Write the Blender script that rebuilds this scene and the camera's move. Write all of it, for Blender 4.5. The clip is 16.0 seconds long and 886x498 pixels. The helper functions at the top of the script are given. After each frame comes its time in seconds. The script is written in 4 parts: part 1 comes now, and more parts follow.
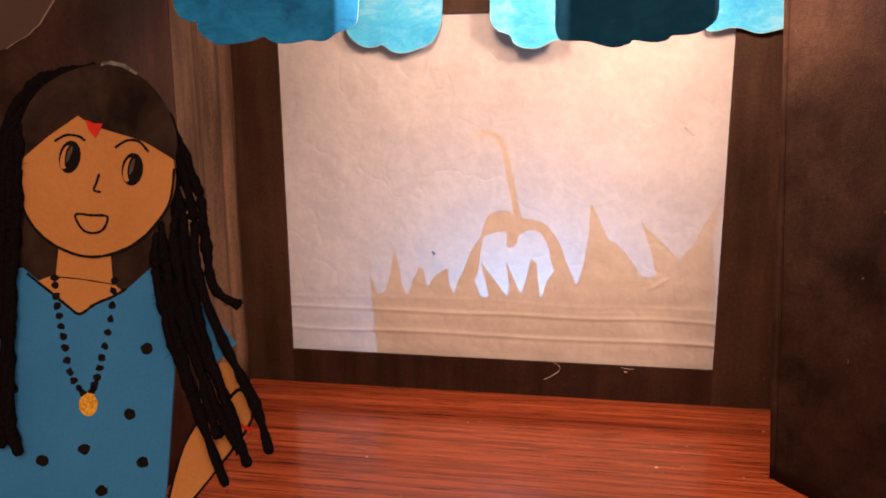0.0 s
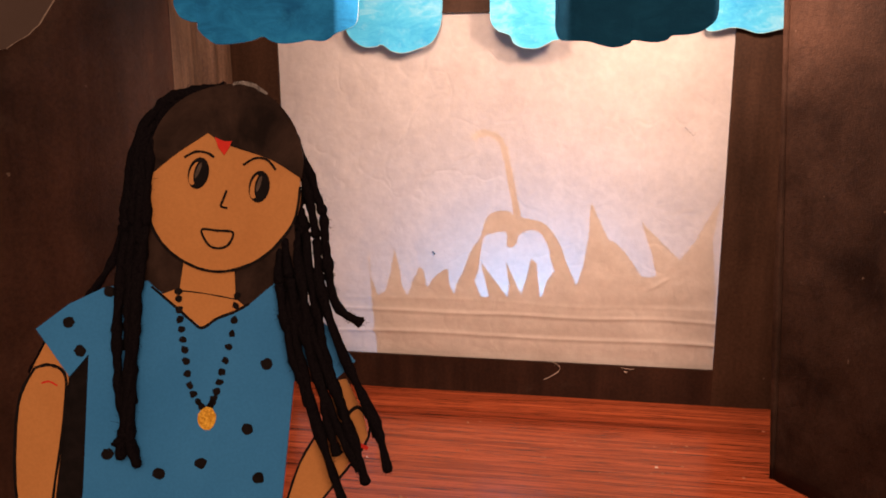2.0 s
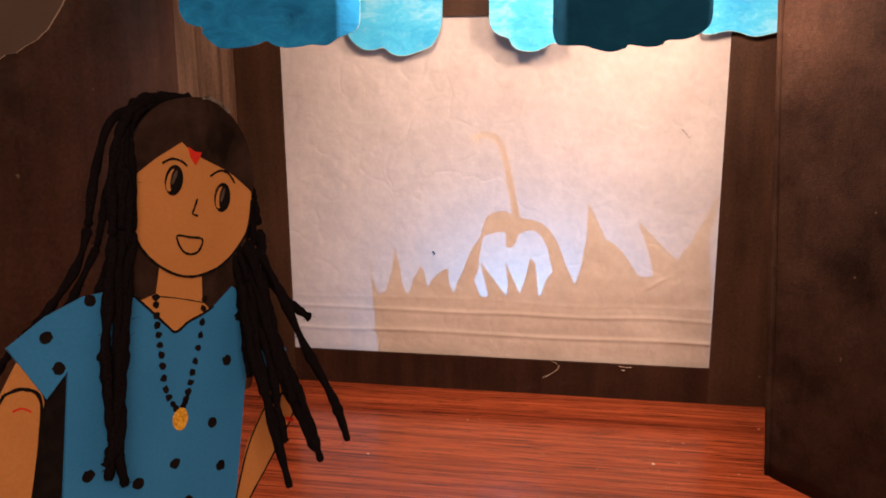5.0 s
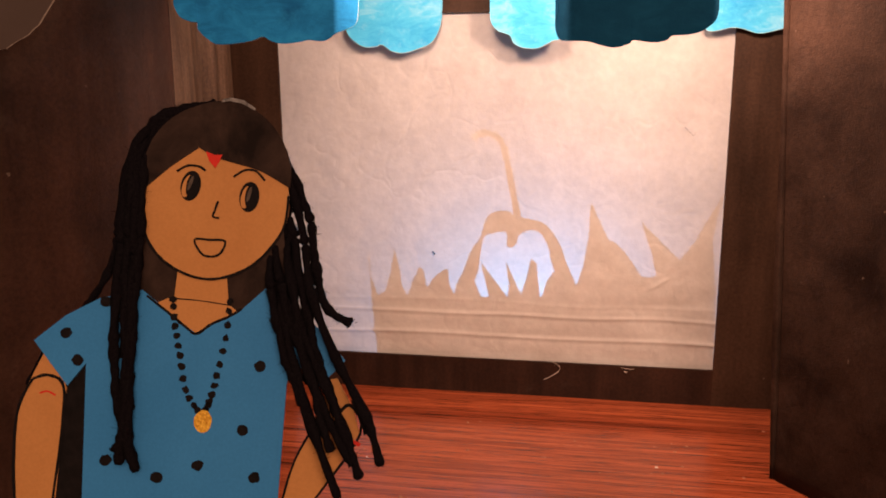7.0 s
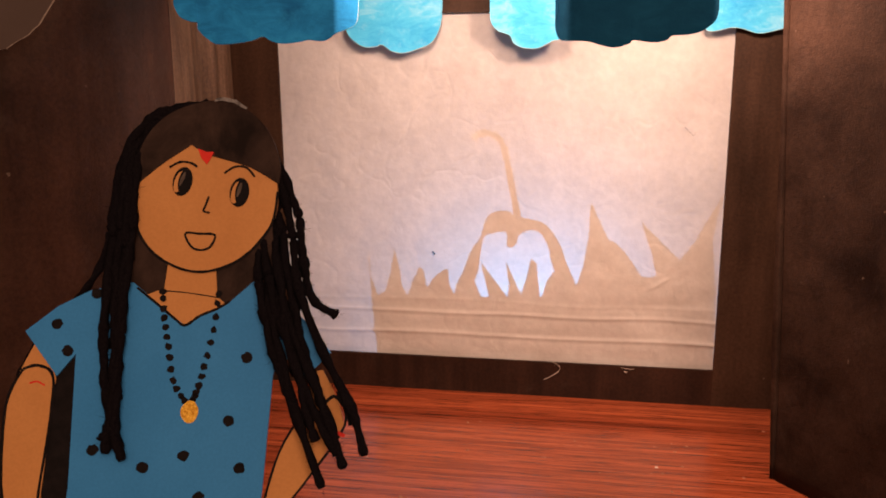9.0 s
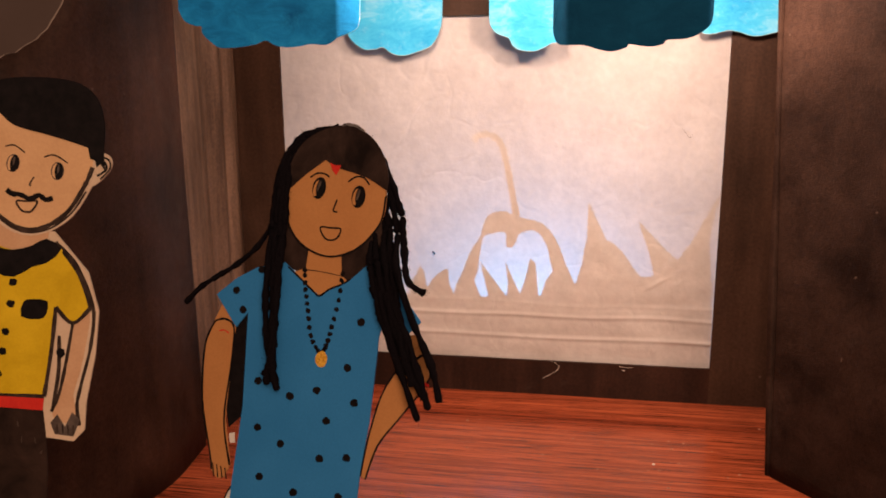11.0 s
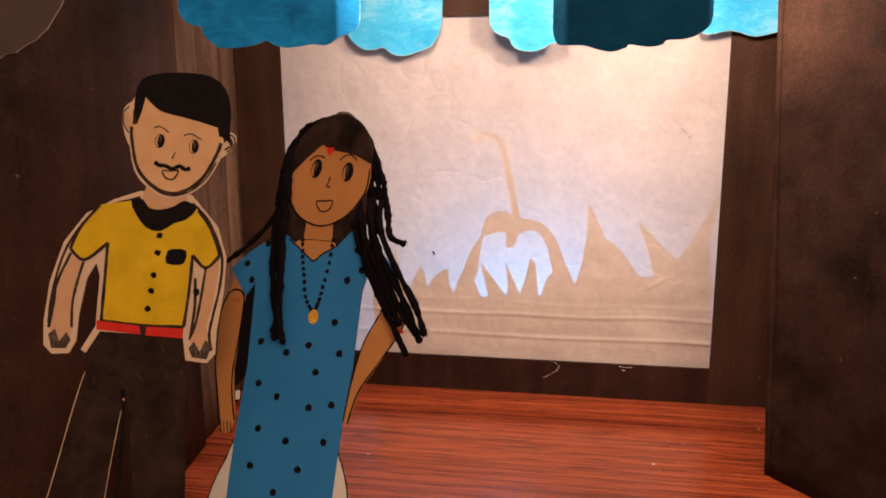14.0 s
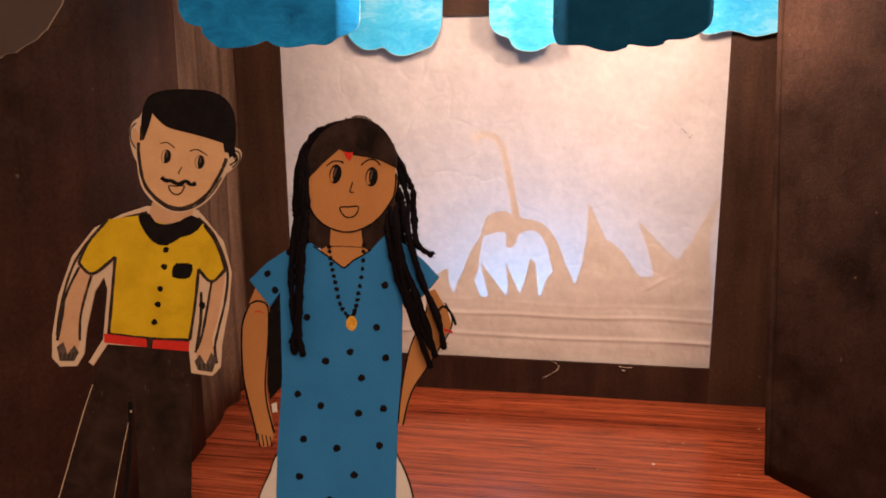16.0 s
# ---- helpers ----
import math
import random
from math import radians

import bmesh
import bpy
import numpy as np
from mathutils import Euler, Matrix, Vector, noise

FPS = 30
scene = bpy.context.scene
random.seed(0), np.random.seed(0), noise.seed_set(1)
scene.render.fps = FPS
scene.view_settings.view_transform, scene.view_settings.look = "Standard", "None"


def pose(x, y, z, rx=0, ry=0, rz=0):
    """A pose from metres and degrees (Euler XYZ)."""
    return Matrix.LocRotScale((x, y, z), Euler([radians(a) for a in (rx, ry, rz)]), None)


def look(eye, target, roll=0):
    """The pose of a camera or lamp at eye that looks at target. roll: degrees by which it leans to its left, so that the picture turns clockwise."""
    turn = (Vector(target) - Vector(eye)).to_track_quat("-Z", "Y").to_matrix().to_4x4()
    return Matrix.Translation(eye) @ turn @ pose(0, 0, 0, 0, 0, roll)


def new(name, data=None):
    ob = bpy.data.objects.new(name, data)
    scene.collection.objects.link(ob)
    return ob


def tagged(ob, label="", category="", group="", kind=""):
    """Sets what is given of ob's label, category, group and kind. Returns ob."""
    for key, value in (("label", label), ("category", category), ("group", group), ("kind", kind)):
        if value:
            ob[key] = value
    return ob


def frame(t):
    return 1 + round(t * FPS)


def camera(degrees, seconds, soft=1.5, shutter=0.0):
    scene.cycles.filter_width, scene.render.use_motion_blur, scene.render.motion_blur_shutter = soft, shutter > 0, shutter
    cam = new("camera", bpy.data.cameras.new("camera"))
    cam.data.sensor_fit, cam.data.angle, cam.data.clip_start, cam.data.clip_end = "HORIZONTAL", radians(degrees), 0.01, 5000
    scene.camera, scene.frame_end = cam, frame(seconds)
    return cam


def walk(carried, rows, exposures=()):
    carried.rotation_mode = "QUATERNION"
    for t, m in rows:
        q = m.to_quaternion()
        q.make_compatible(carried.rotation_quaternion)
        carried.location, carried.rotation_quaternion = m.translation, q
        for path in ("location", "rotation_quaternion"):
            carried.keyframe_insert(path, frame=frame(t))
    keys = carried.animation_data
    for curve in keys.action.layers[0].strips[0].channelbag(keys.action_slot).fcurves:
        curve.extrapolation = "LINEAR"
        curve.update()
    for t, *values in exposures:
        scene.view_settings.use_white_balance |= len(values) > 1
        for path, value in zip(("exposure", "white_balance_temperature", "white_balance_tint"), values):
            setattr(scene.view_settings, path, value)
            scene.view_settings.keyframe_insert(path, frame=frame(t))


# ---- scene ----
cam = camera(60, 16.0, soft=1.8)

# the camera stands on a tripod; its lens breathes a little as it refocuses
EYE = Vector((0.0778, -0.7229, 0.3034))
TURN = (77.96, 0.487, 9.90)
BACK = pose(0, 0, 0, *TURN).to_3x3() @ Vector((0, 0, 1))


def stand(d):
    e = EYE + BACK * d
    return pose(e.x, e.y, e.z, *TURN)


walk(cam, [(0.0, stand(0)), (3.5, stand(0)), (4.0, stand(0.0095)), (6.5, stand(0.0102)), (6.9, stand(0)), (9.2, stand(0)),
           (11.3, stand(0.0095)), (16.0, stand(0.0095))],
     exposures=[(0.0, 0.10, 7500, 24.5), (3.5, 0.10, 7500, 24.5), (4.0, 0.10, 7250, 20.5), (6.5, 0.10, 7200, 20.5), (7.0, 0.10, 7450, 24), (9.2, 0.10, 7450, 24),
                (11.3, 0.10, 6850, 17.5), (16.0, 0.10, 6850, 17.5)])

# ---- light ----
world = bpy.data.worlds.new("world")
scene.world = world
world.use_nodes = True
wn = world.node_tree.nodes["Background"]
wn.inputs[0].default_value = (1.0, 0.76, 0.56, 1)
wn.inputs[1].default_value = 0.27


def area_lamp(name, eye, target, size, watts, colour, spread=180):
    d = bpy.data.lights.new(name, "AREA")
    d.shape, d.size, d.energy, d.color, d.spread = "DISK", size, watts, colour, radians(spread)
    ob = new(name, d)
    ob.matrix_world = look(eye, target)
    return ob


area_lamp("stage_lamp", (0.165, -0.228, 0.432), (0.10, 0.0, 0.19), 0.06, 1.25, (1.0, 0.705, 0.545))
area_lamp("stage_lamp", (-0.005, -0.232, 0.445), (0.02, 0.0, 0.19), 0.06, 0.88, (1.0, 0.705, 0.545))
area_lamp("room_lamp", (0.60, -1.70, 0.92), (-0.05, -0.3, 0.15), 0.9, 14.0, (1.0, 0.71, 0.53))
BACK_LAMP = (0.044, 0.135, 0.062)
area_lamp("back_lamp", BACK_LAMP, (0.02, 0.0, 0.09), 0.05, 0.70, (0.10, 0.50, 1.0))

# ---- materials ----


class Mat:
    """A small helper round a node material."""

    def __init__(self, name, rough=0.6, metal=0.0, spec=0.5):
        self.m = bpy.data.materials.new(name)
        self.m.use_nodes = True
        self.t = self.m.node_tree
        self.b = self.t.nodes["Principled BSDF"]
        self.b.inputs["Roughness"].default_value = rough
        self.b.inputs["Metallic"].default_value = metal
        self.b.inputs["Specular IOR Level"].default_value = spec
        self.co = self.t.nodes.new("ShaderNodeTexCoord").outputs["Object"]

    def node(self, kind, **values):
        n = self.t.nodes.new(kind)
        for k, v in values.items():
            n.inputs[k.replace("_", " ")].default_value = v
        return n

    def link(self, a, b):
        self.t.links.new(a, b)

    def mapped(self, scale, turn=(0, 0, 0)):
        n = self.node("ShaderNodeMapping", Scale=scale, Rotation=turn)
        self.link(self.co, n.inputs["Vector"])
        return n.outputs[0]

    def noise(self, scale, detail=4.0, rough=0.55, vector=None, distort=0.0):
        n = self.node("ShaderNodeTexNoise", Scale=scale, Detail=detail, Roughness=rough, Distortion=distort)
        self.link(vector or self.co, n.inputs["Vector"])
        return n.outputs["Fac"]

    def ramp(self, fac, *stops):
        n = self.node("ShaderNodeValToRGB")
        e = n.color_ramp.elements
        while len(e) < len(stops):
            e.new(0.5)
        for el, (p, c) in zip(e, stops):
            el.position, el.color = p, (*c, 1)
        self.link(fac, n.inputs[0])
        return n.outputs[0]

    def mix(self, fac, a, b, kind="MIX"):
        n = self.t.nodes.new("ShaderNodeMix")
        n.data_type, n.blend_type = "RGBA", kind
        for v, i in ((fac, 0), (a, 6), (b, 7)):
            if isinstance(v, (int, float)):
                n.inputs[i].default_value = v
            elif isinstance(v, tuple):
                n.inputs[i].default_value = (*v, 1)
            else:
                self.link(v, n.inputs[i])
        return n.outputs[2]

    def colour(self, c):
        if isinstance(c, tuple):
            self.b.inputs["Base Color"].default_value = (*c, 1)
        else:
            self.link(c, self.b.inputs["Base Color"])

    def bump(self, h, strength=0.2, dist=0.001):
        n = self.node("ShaderNodeBump", Strength=strength, Distance=dist)
        self.link(h, n.inputs["Height"])
        self.link(n.outputs[0], self.b.inputs["Normal"])
        return n.outputs[0]


def paint(name, a, b, scale=60, rough=0.65, bump=0.15, spec=0.12):
    """Brushed poster paint on card: two tones mottled, with fine paper tooth."""
    k = Mat(name, rough, spec=spec)
    big = k.noise(scale, 5, 0.6, distort=0.4)
    fine = k.noise(900, 3)
    c = k.ramp(big, (0.32, a), (0.68, b))
    k.colour(k.mix(0.05, c, k.ramp(fine, (0.3, (0, 0, 0)), (0.7, (1, 1, 1))), "OVERLAY"))
    k.bump(fine, bump, 0.0004)
    return k.m


def make_black_paper(name, a, b, streak=0.4, crease=0.5, cloud_size=7):
    """Matt black poster paper: cloudy, brushed upwards, worn, with a fine tooth and pale specks."""
    k = Mat(name, 0.5, spec=0.12)
    big, mid, fine, tooth = k.noise(cloud_size, 5, 0.6), k.noise(45, 6, 0.65), k.noise(700, 3), k.noise(330, 5, 0.7)
    stretch = k.noise(9, 4, 0.6, k.mapped((6, 6, 0.6)))
    c = k.ramp(big, (0.3, a), (0.7, b))
    c = k.mix(streak, c, k.ramp(stretch, (0.35, a), (0.7, b)))
    c = k.mix(k.ramp(mid, (0.60, (0, 0, 0)), (0.85, (0.3, 0.3, 0.3))), c, (0.085, 0.055, 0.042))
    c = k.mix(0.4, c, k.ramp(tooth, (0.30, (0.12,) * 3), (0.72, (0.88,) * 3)), "OVERLAY")
    specks = k.noise(150, 2, 0.4)
    c = k.mix(k.ramp(specks, (0.775, (0, 0, 0)), (0.80, (0.6,) * 3)), c, (0.16, 0.11, 0.08))
    k.colour(c)
    k.link(k.ramp(mid, (0.3, (0.42,) * 3), (0.7, (0.62,) * 3)), k.b.inputs["Roughness"])
    crumple = k.noise(22, 3, 0.5)
    k.bump(k.mix(0.6, k.mix(0.5, mid, fine), crumple), crease, 0.002)
    return k.m


BLACK_PAPER = make_black_paper("black_paper", (0.0075, 0.0034, 0.0024), (0.053, 0.0225, 0.0142))
# the black paper copied lighter, for lamplight caught by the flap
FLAP_PAPER = make_black_paper("lighter_black_paper", (0.0080, 0.0036, 0.0024), (0.066, 0.0285, 0.0180), 0.3, 0.7, 11)
# black paper lightened for lamplight on the backdrop's sides and top
LIT_PAPER = make_black_paper("lit_black_paper", (0.019, 0.0094, 0.0058), (0.074, 0.0375, 0.0230))
WING_PAPER = make_black_paper("creased_black_paper", (0.0095, 0.0043, 0.0029), (0.052, 0.0275, 0.0190), 0.10, 1.0, 17)
# lamplight on the left wing put into a grey tone and upright streaks
LIT_WING_PAPER = make_black_paper("lit_wing_paper", (0.040, 0.022, 0.014), (0.200, 0.122, 0.082), 0.8)
INK = paint("black_ink", (0.006, 0.005, 0.005), (0.012, 0.009, 0.009), 200, 0.6, spec=0.04)
BROWN_CAP = paint("brown_black_paint", (0.010, 0.006, 0.005), (0.044, 0.025, 0.019), 55, 0.6, spec=0.04)
SKIN_CARD = paint("ochre_card", (0.44, 0.185, 0.060), (0.49, 0.215, 0.072), 30, 0.6, 0.08)
PALE_CARD = paint("pale_card", (0.55, 0.40, 0.27), (0.62, 0.46, 0.32), 40, 0.6, 0.1)
ARM_CARD = paint("buff_paint", (0.50, 0.28, 0.15), (0.58, 0.35, 0.20), 60, 0.6, 0.1)
BLUE_CARD = paint("blue_card", (0.020, 0.175, 0.41), (0.026, 0.20, 0.455), 25, 0.55, 0.08)
YELLOW = paint("yellow_paint", (0.52, 0.33, 0.008), (0.66, 0.43, 0.015), 55, 0.5)
RED = paint("red_paint", (0.50, 0.02, 0.015), (0.62, 0.035, 0.02), 90, 0.5)
TROUSER = paint("dark_brown_paint", (0.014, 0.008, 0.006), (0.040, 0.022, 0.016), 60, 0.55, spec=0.04)
GREY_INK = paint("grey_brown_ink", (0.05, 0.035, 0.028), (0.11, 0.08, 0.065), 160, 0.6, spec=0.04)
GOLD = paint("gold_glitter", (0.42, 0.17, 0.01), (0.90, 0.52, 0.08), 1100, 0.4, 0.6)
FACE_PAINT = paint("peach_paint", (0.55, 0.315, 0.155), (0.64, 0.375, 0.19), 45, 0.65, 0.12)
LINE_INK = paint("brown_black_ink", (0.016, 0.010, 0.008), (0.06, 0.038, 0.028), 240, 0.6, spec=0.04)
WHITE_CARD = paint("white_card", (0.62, 0.56, 0.48), (0.70, 0.64, 0.56), 40, 0.6, 0.1)


def make_yarn():
    k = Mat("black_yarn", 0.95, spec=0.03)
    fine = k.noise(1400, 3)
    k.colour(k.ramp(fine, (0.3, (0.003, 0.002, 0.003)), (0.75, (0.010, 0.008, 0.009))))
    k.bump(fine, 0.8, 0.0008)
    return k.m


YARN = make_yarn()


def make_wood():
    k = Mat("red_wood_laminate", 0.2, spec=0.5)
    v = k.mapped((0.9, 60, 1))
    grain = k.noise(2.2, 8, 0.68, v, 0.6)
    band = k.noise(1.3, 3, 0.5, k.mapped((0.8, 20, 1)), 0.8)
    pore = k.noise(9, 5, 0.65, k.mapped((1.7, 90, 1)))
    c = k.ramp(grain, (0.34, (0.06, 0.010, 0.005)), (0.47, (0.29, 0.052, 0.019)), (0.66, (0.55, 0.125, 0.048)))
    c = k.mix(0.45, c, k.ramp(band, (0.36, (0.12, 0.020, 0.009)), (0.64, (0.52, 0.12, 0.047))))
    c = k.mix(k.ramp(pore, (0.38, (0.95,) * 3), (0.50, (0, 0, 0))), c, (0.045, 0.009, 0.005))
    vein = k.noise(3.4, 6, 0.7, k.mapped((1.0, 130, 1)), 0.4)
    c = k.mix(k.ramp(vein, (0.35, (0.75,) * 3), (0.47, (0, 0, 0))), c, (0.075, 0.013, 0.006))
    c = k.mix(k.ramp(vein, (0.58, (0, 0, 0)), (0.72, (0.5,) * 3)), c, (0.58, 0.14, 0.055))
    k.colour(c)
    k.link(k.ramp(k.noise(30, 4), (0.3, (0.13,) * 3), (0.7, (0.21,) * 3)), k.b.inputs["Roughness"])
    k.bump(pore, 0.12, 0.0005)
    return k.m


WOOD = make_wood()


def make_tracing_paper():
    m = bpy.data.materials.new("tracing_paper")
    m.use_nodes = True
    t = m.node_tree
    t.nodes.remove(t.nodes["Principled BSDF"])
    co = t.nodes.new("ShaderNodeTexCoord").outputs["Object"]

    def noise_tex(s, d):
        n = t.nodes.new("ShaderNodeTexNoise")
        n.inputs["Scale"].default_value, n.inputs["Detail"].default_value = s, d
        t.links.new(co, n.inputs["Vector"])
        return n.outputs["Fac"]

    def ramp(fac, lo, hi, c0, c1):
        n = t.nodes.new("ShaderNodeValToRGB")
        for el, p, c in zip(n.color_ramp.elements, (lo, hi), (c0, c1)):
            el.position, el.color = p, (*c, 1)
        t.links.new(fac, n.inputs[0])
        return n.outputs[0]

    blotch = ramp(noise_tex(22, 10), 0.3, 0.7, (0.65, 0.615, 0.585), (0.77, 0.735, 0.705))
    fibre = ramp(noise_tex(170, 10), 0.32, 0.68, (0.80, 0.80, 0.80), (1.0, 1.0, 1.0))
    mul = t.nodes.new("ShaderNodeMix")
    mul.data_type, mul.blend_type = "RGBA", "MULTIPLY"
    mul.inputs[0].default_value = 0.65
    t.links.new(blotch, mul.inputs[6])
    t.links.new(fibre, mul.inputs[7])
    bump = t.nodes.new("ShaderNodeBump")
    bump.inputs["Strength"].default_value, bump.inputs["Distance"].default_value = 0.55, 0.0012
    t.links.new(noise_tex(130, 10), bump.inputs["Height"])
    # faint creases left by handling
    vor, warp = t.nodes.new("ShaderNodeTexVoronoi"), t.nodes.new("ShaderNodeTexNoise")
    vor.feature = "DISTANCE_TO_EDGE"
    vor.inputs["Scale"].default_value, warp.inputs["Scale"].default_value, warp.inputs["Detail"].default_value = 2.6, 9.0, 3.0
    t.links.new(co, warp.inputs["Vector"])
    t.links.new(warp.outputs["Color"], vor.inputs["Vector"])
    crease = t.nodes.new("ShaderNodeBump")
    crease.inputs["Strength"].default_value, crease.inputs["Distance"].default_value = 0.2, 0.0012
    t.links.new(ramp(vor.outputs["Distance"], 0.0, 0.05, (0, 0, 0), (1, 1, 1)), crease.inputs["Height"])
    t.links.new(bump.outputs[0], crease.inputs["Normal"])
    a, b, mx = t.nodes.new("ShaderNodeBsdfDiffuse"), t.nodes.new("ShaderNodeBsdfTranslucent"), t.nodes.new("ShaderNodeMixShader")
    b.inputs[0].default_value = (0.8, 0.8, 0.8, 1)
    t.links.new(mul.outputs[2], a.inputs[0])
    t.links.new(crease.outputs[0], a.inputs["Normal"])
    mx.inputs[0].default_value = 0.35
    t.links.new(a.outputs[0], mx.inputs[1])
    t.links.new(b.outputs[0], mx.inputs[2])
    t.links.new(mx.outputs[0], t.nodes["Material Output"].inputs[0])
    return m


TRACING = make_tracing_paper()


def cloud_paint(name, a, b, c):
    k = Mat(name, 0.7, spec=0.05)
    big, mid, fine = k.noise(16, 5, 0.6, distort=0.6), k.noise(110, 6, 0.7), k.noise(800, 3)
    dab = k.noise(42, 6, 0.7, k.mapped((1, 1, 2.2), (0, 0.7, 0)), 1.2)
    col = k.ramp(k.mix(0.45, big, dab), (0.34, a), (0.52, b), (0.80, c))
    k.colour(k.mix(k.ramp(mid, (0.54, (0, 0, 0)), (0.78, (0.32,) * 3)), col, c))
    k.bump(k.mix(0.4, mid, fine), 0.3, 0.001)
    return k.m


SKY_BLUE = cloud_paint("sky_blue_paint", (0.01, 0.34, 0.74), (0.05, 0.50, 0.85), (0.44, 0.80, 0.93))
MID_BLUE = cloud_paint("mid_blue_paint", (0.003, 0.12, 0.33), (0.005, 0.24, 0.58), (0.02, 0.42, 0.84))
DEEP_BLUE = cloud_paint("deep_blue_paint", (0.0012, 0.040, 0.090), (0.002, 0.055, 0.115), (0.005, 0.090, 0.18))
EDGE_BLUE = paint("pale_blue_card_edge", (0.22, 0.50, 0.62), (0.50, 0.70, 0.76), 90, 0.7)
ROOM_WALL = paint("room_wall_paint", (0.14, 0.088, 0.072), (0.165, 0.105, 0.088), 3, 0.8)
TAPE = paint("clear_tape", (0.03, 0.022, 0.02), (0.22, 0.19, 0.175), 220, 0.25, 0.5, 0.6)
WOOD_CHIP = paint("wood_chip", (0.16, 0.055, 0.03), (0.42, 0.18, 0.10), 500, 0.7)
PAPER_CORE = paint("cut_paper_edge", (0.22, 0.15, 0.115), (0.34, 0.25, 0.20), 200, 0.8)
CRUMB = paint("paper_crumb", (0.55, 0.45, 0.36), (0.7, 0.6, 0.5), 300, 0.8)

# ---- mesh helpers ----


def smooth_line(pts, closed=False, n=5):
    """Points of a Catmull-Rom curve through pts."""
    k, out = len(pts), []
    for i in range(k if closed else k - 1):
        p = [pts[(i + j) % k] if closed else pts[min(max(i + j, 0), k - 1)] for j in (-1, 0, 1, 2)]
        for s in range(n):
            u = s / n
            out.append(tuple(0.5 * (2 * b + (c - a) * u + (2 * a - 5 * b + 4 * c - d) * u * u + (3 * b - a - 3 * c + d) * u ** 3)
                             for a, b, c, d in zip(*p)))
    if not closed:
        out.append(tuple(pts[-1]))
    return out


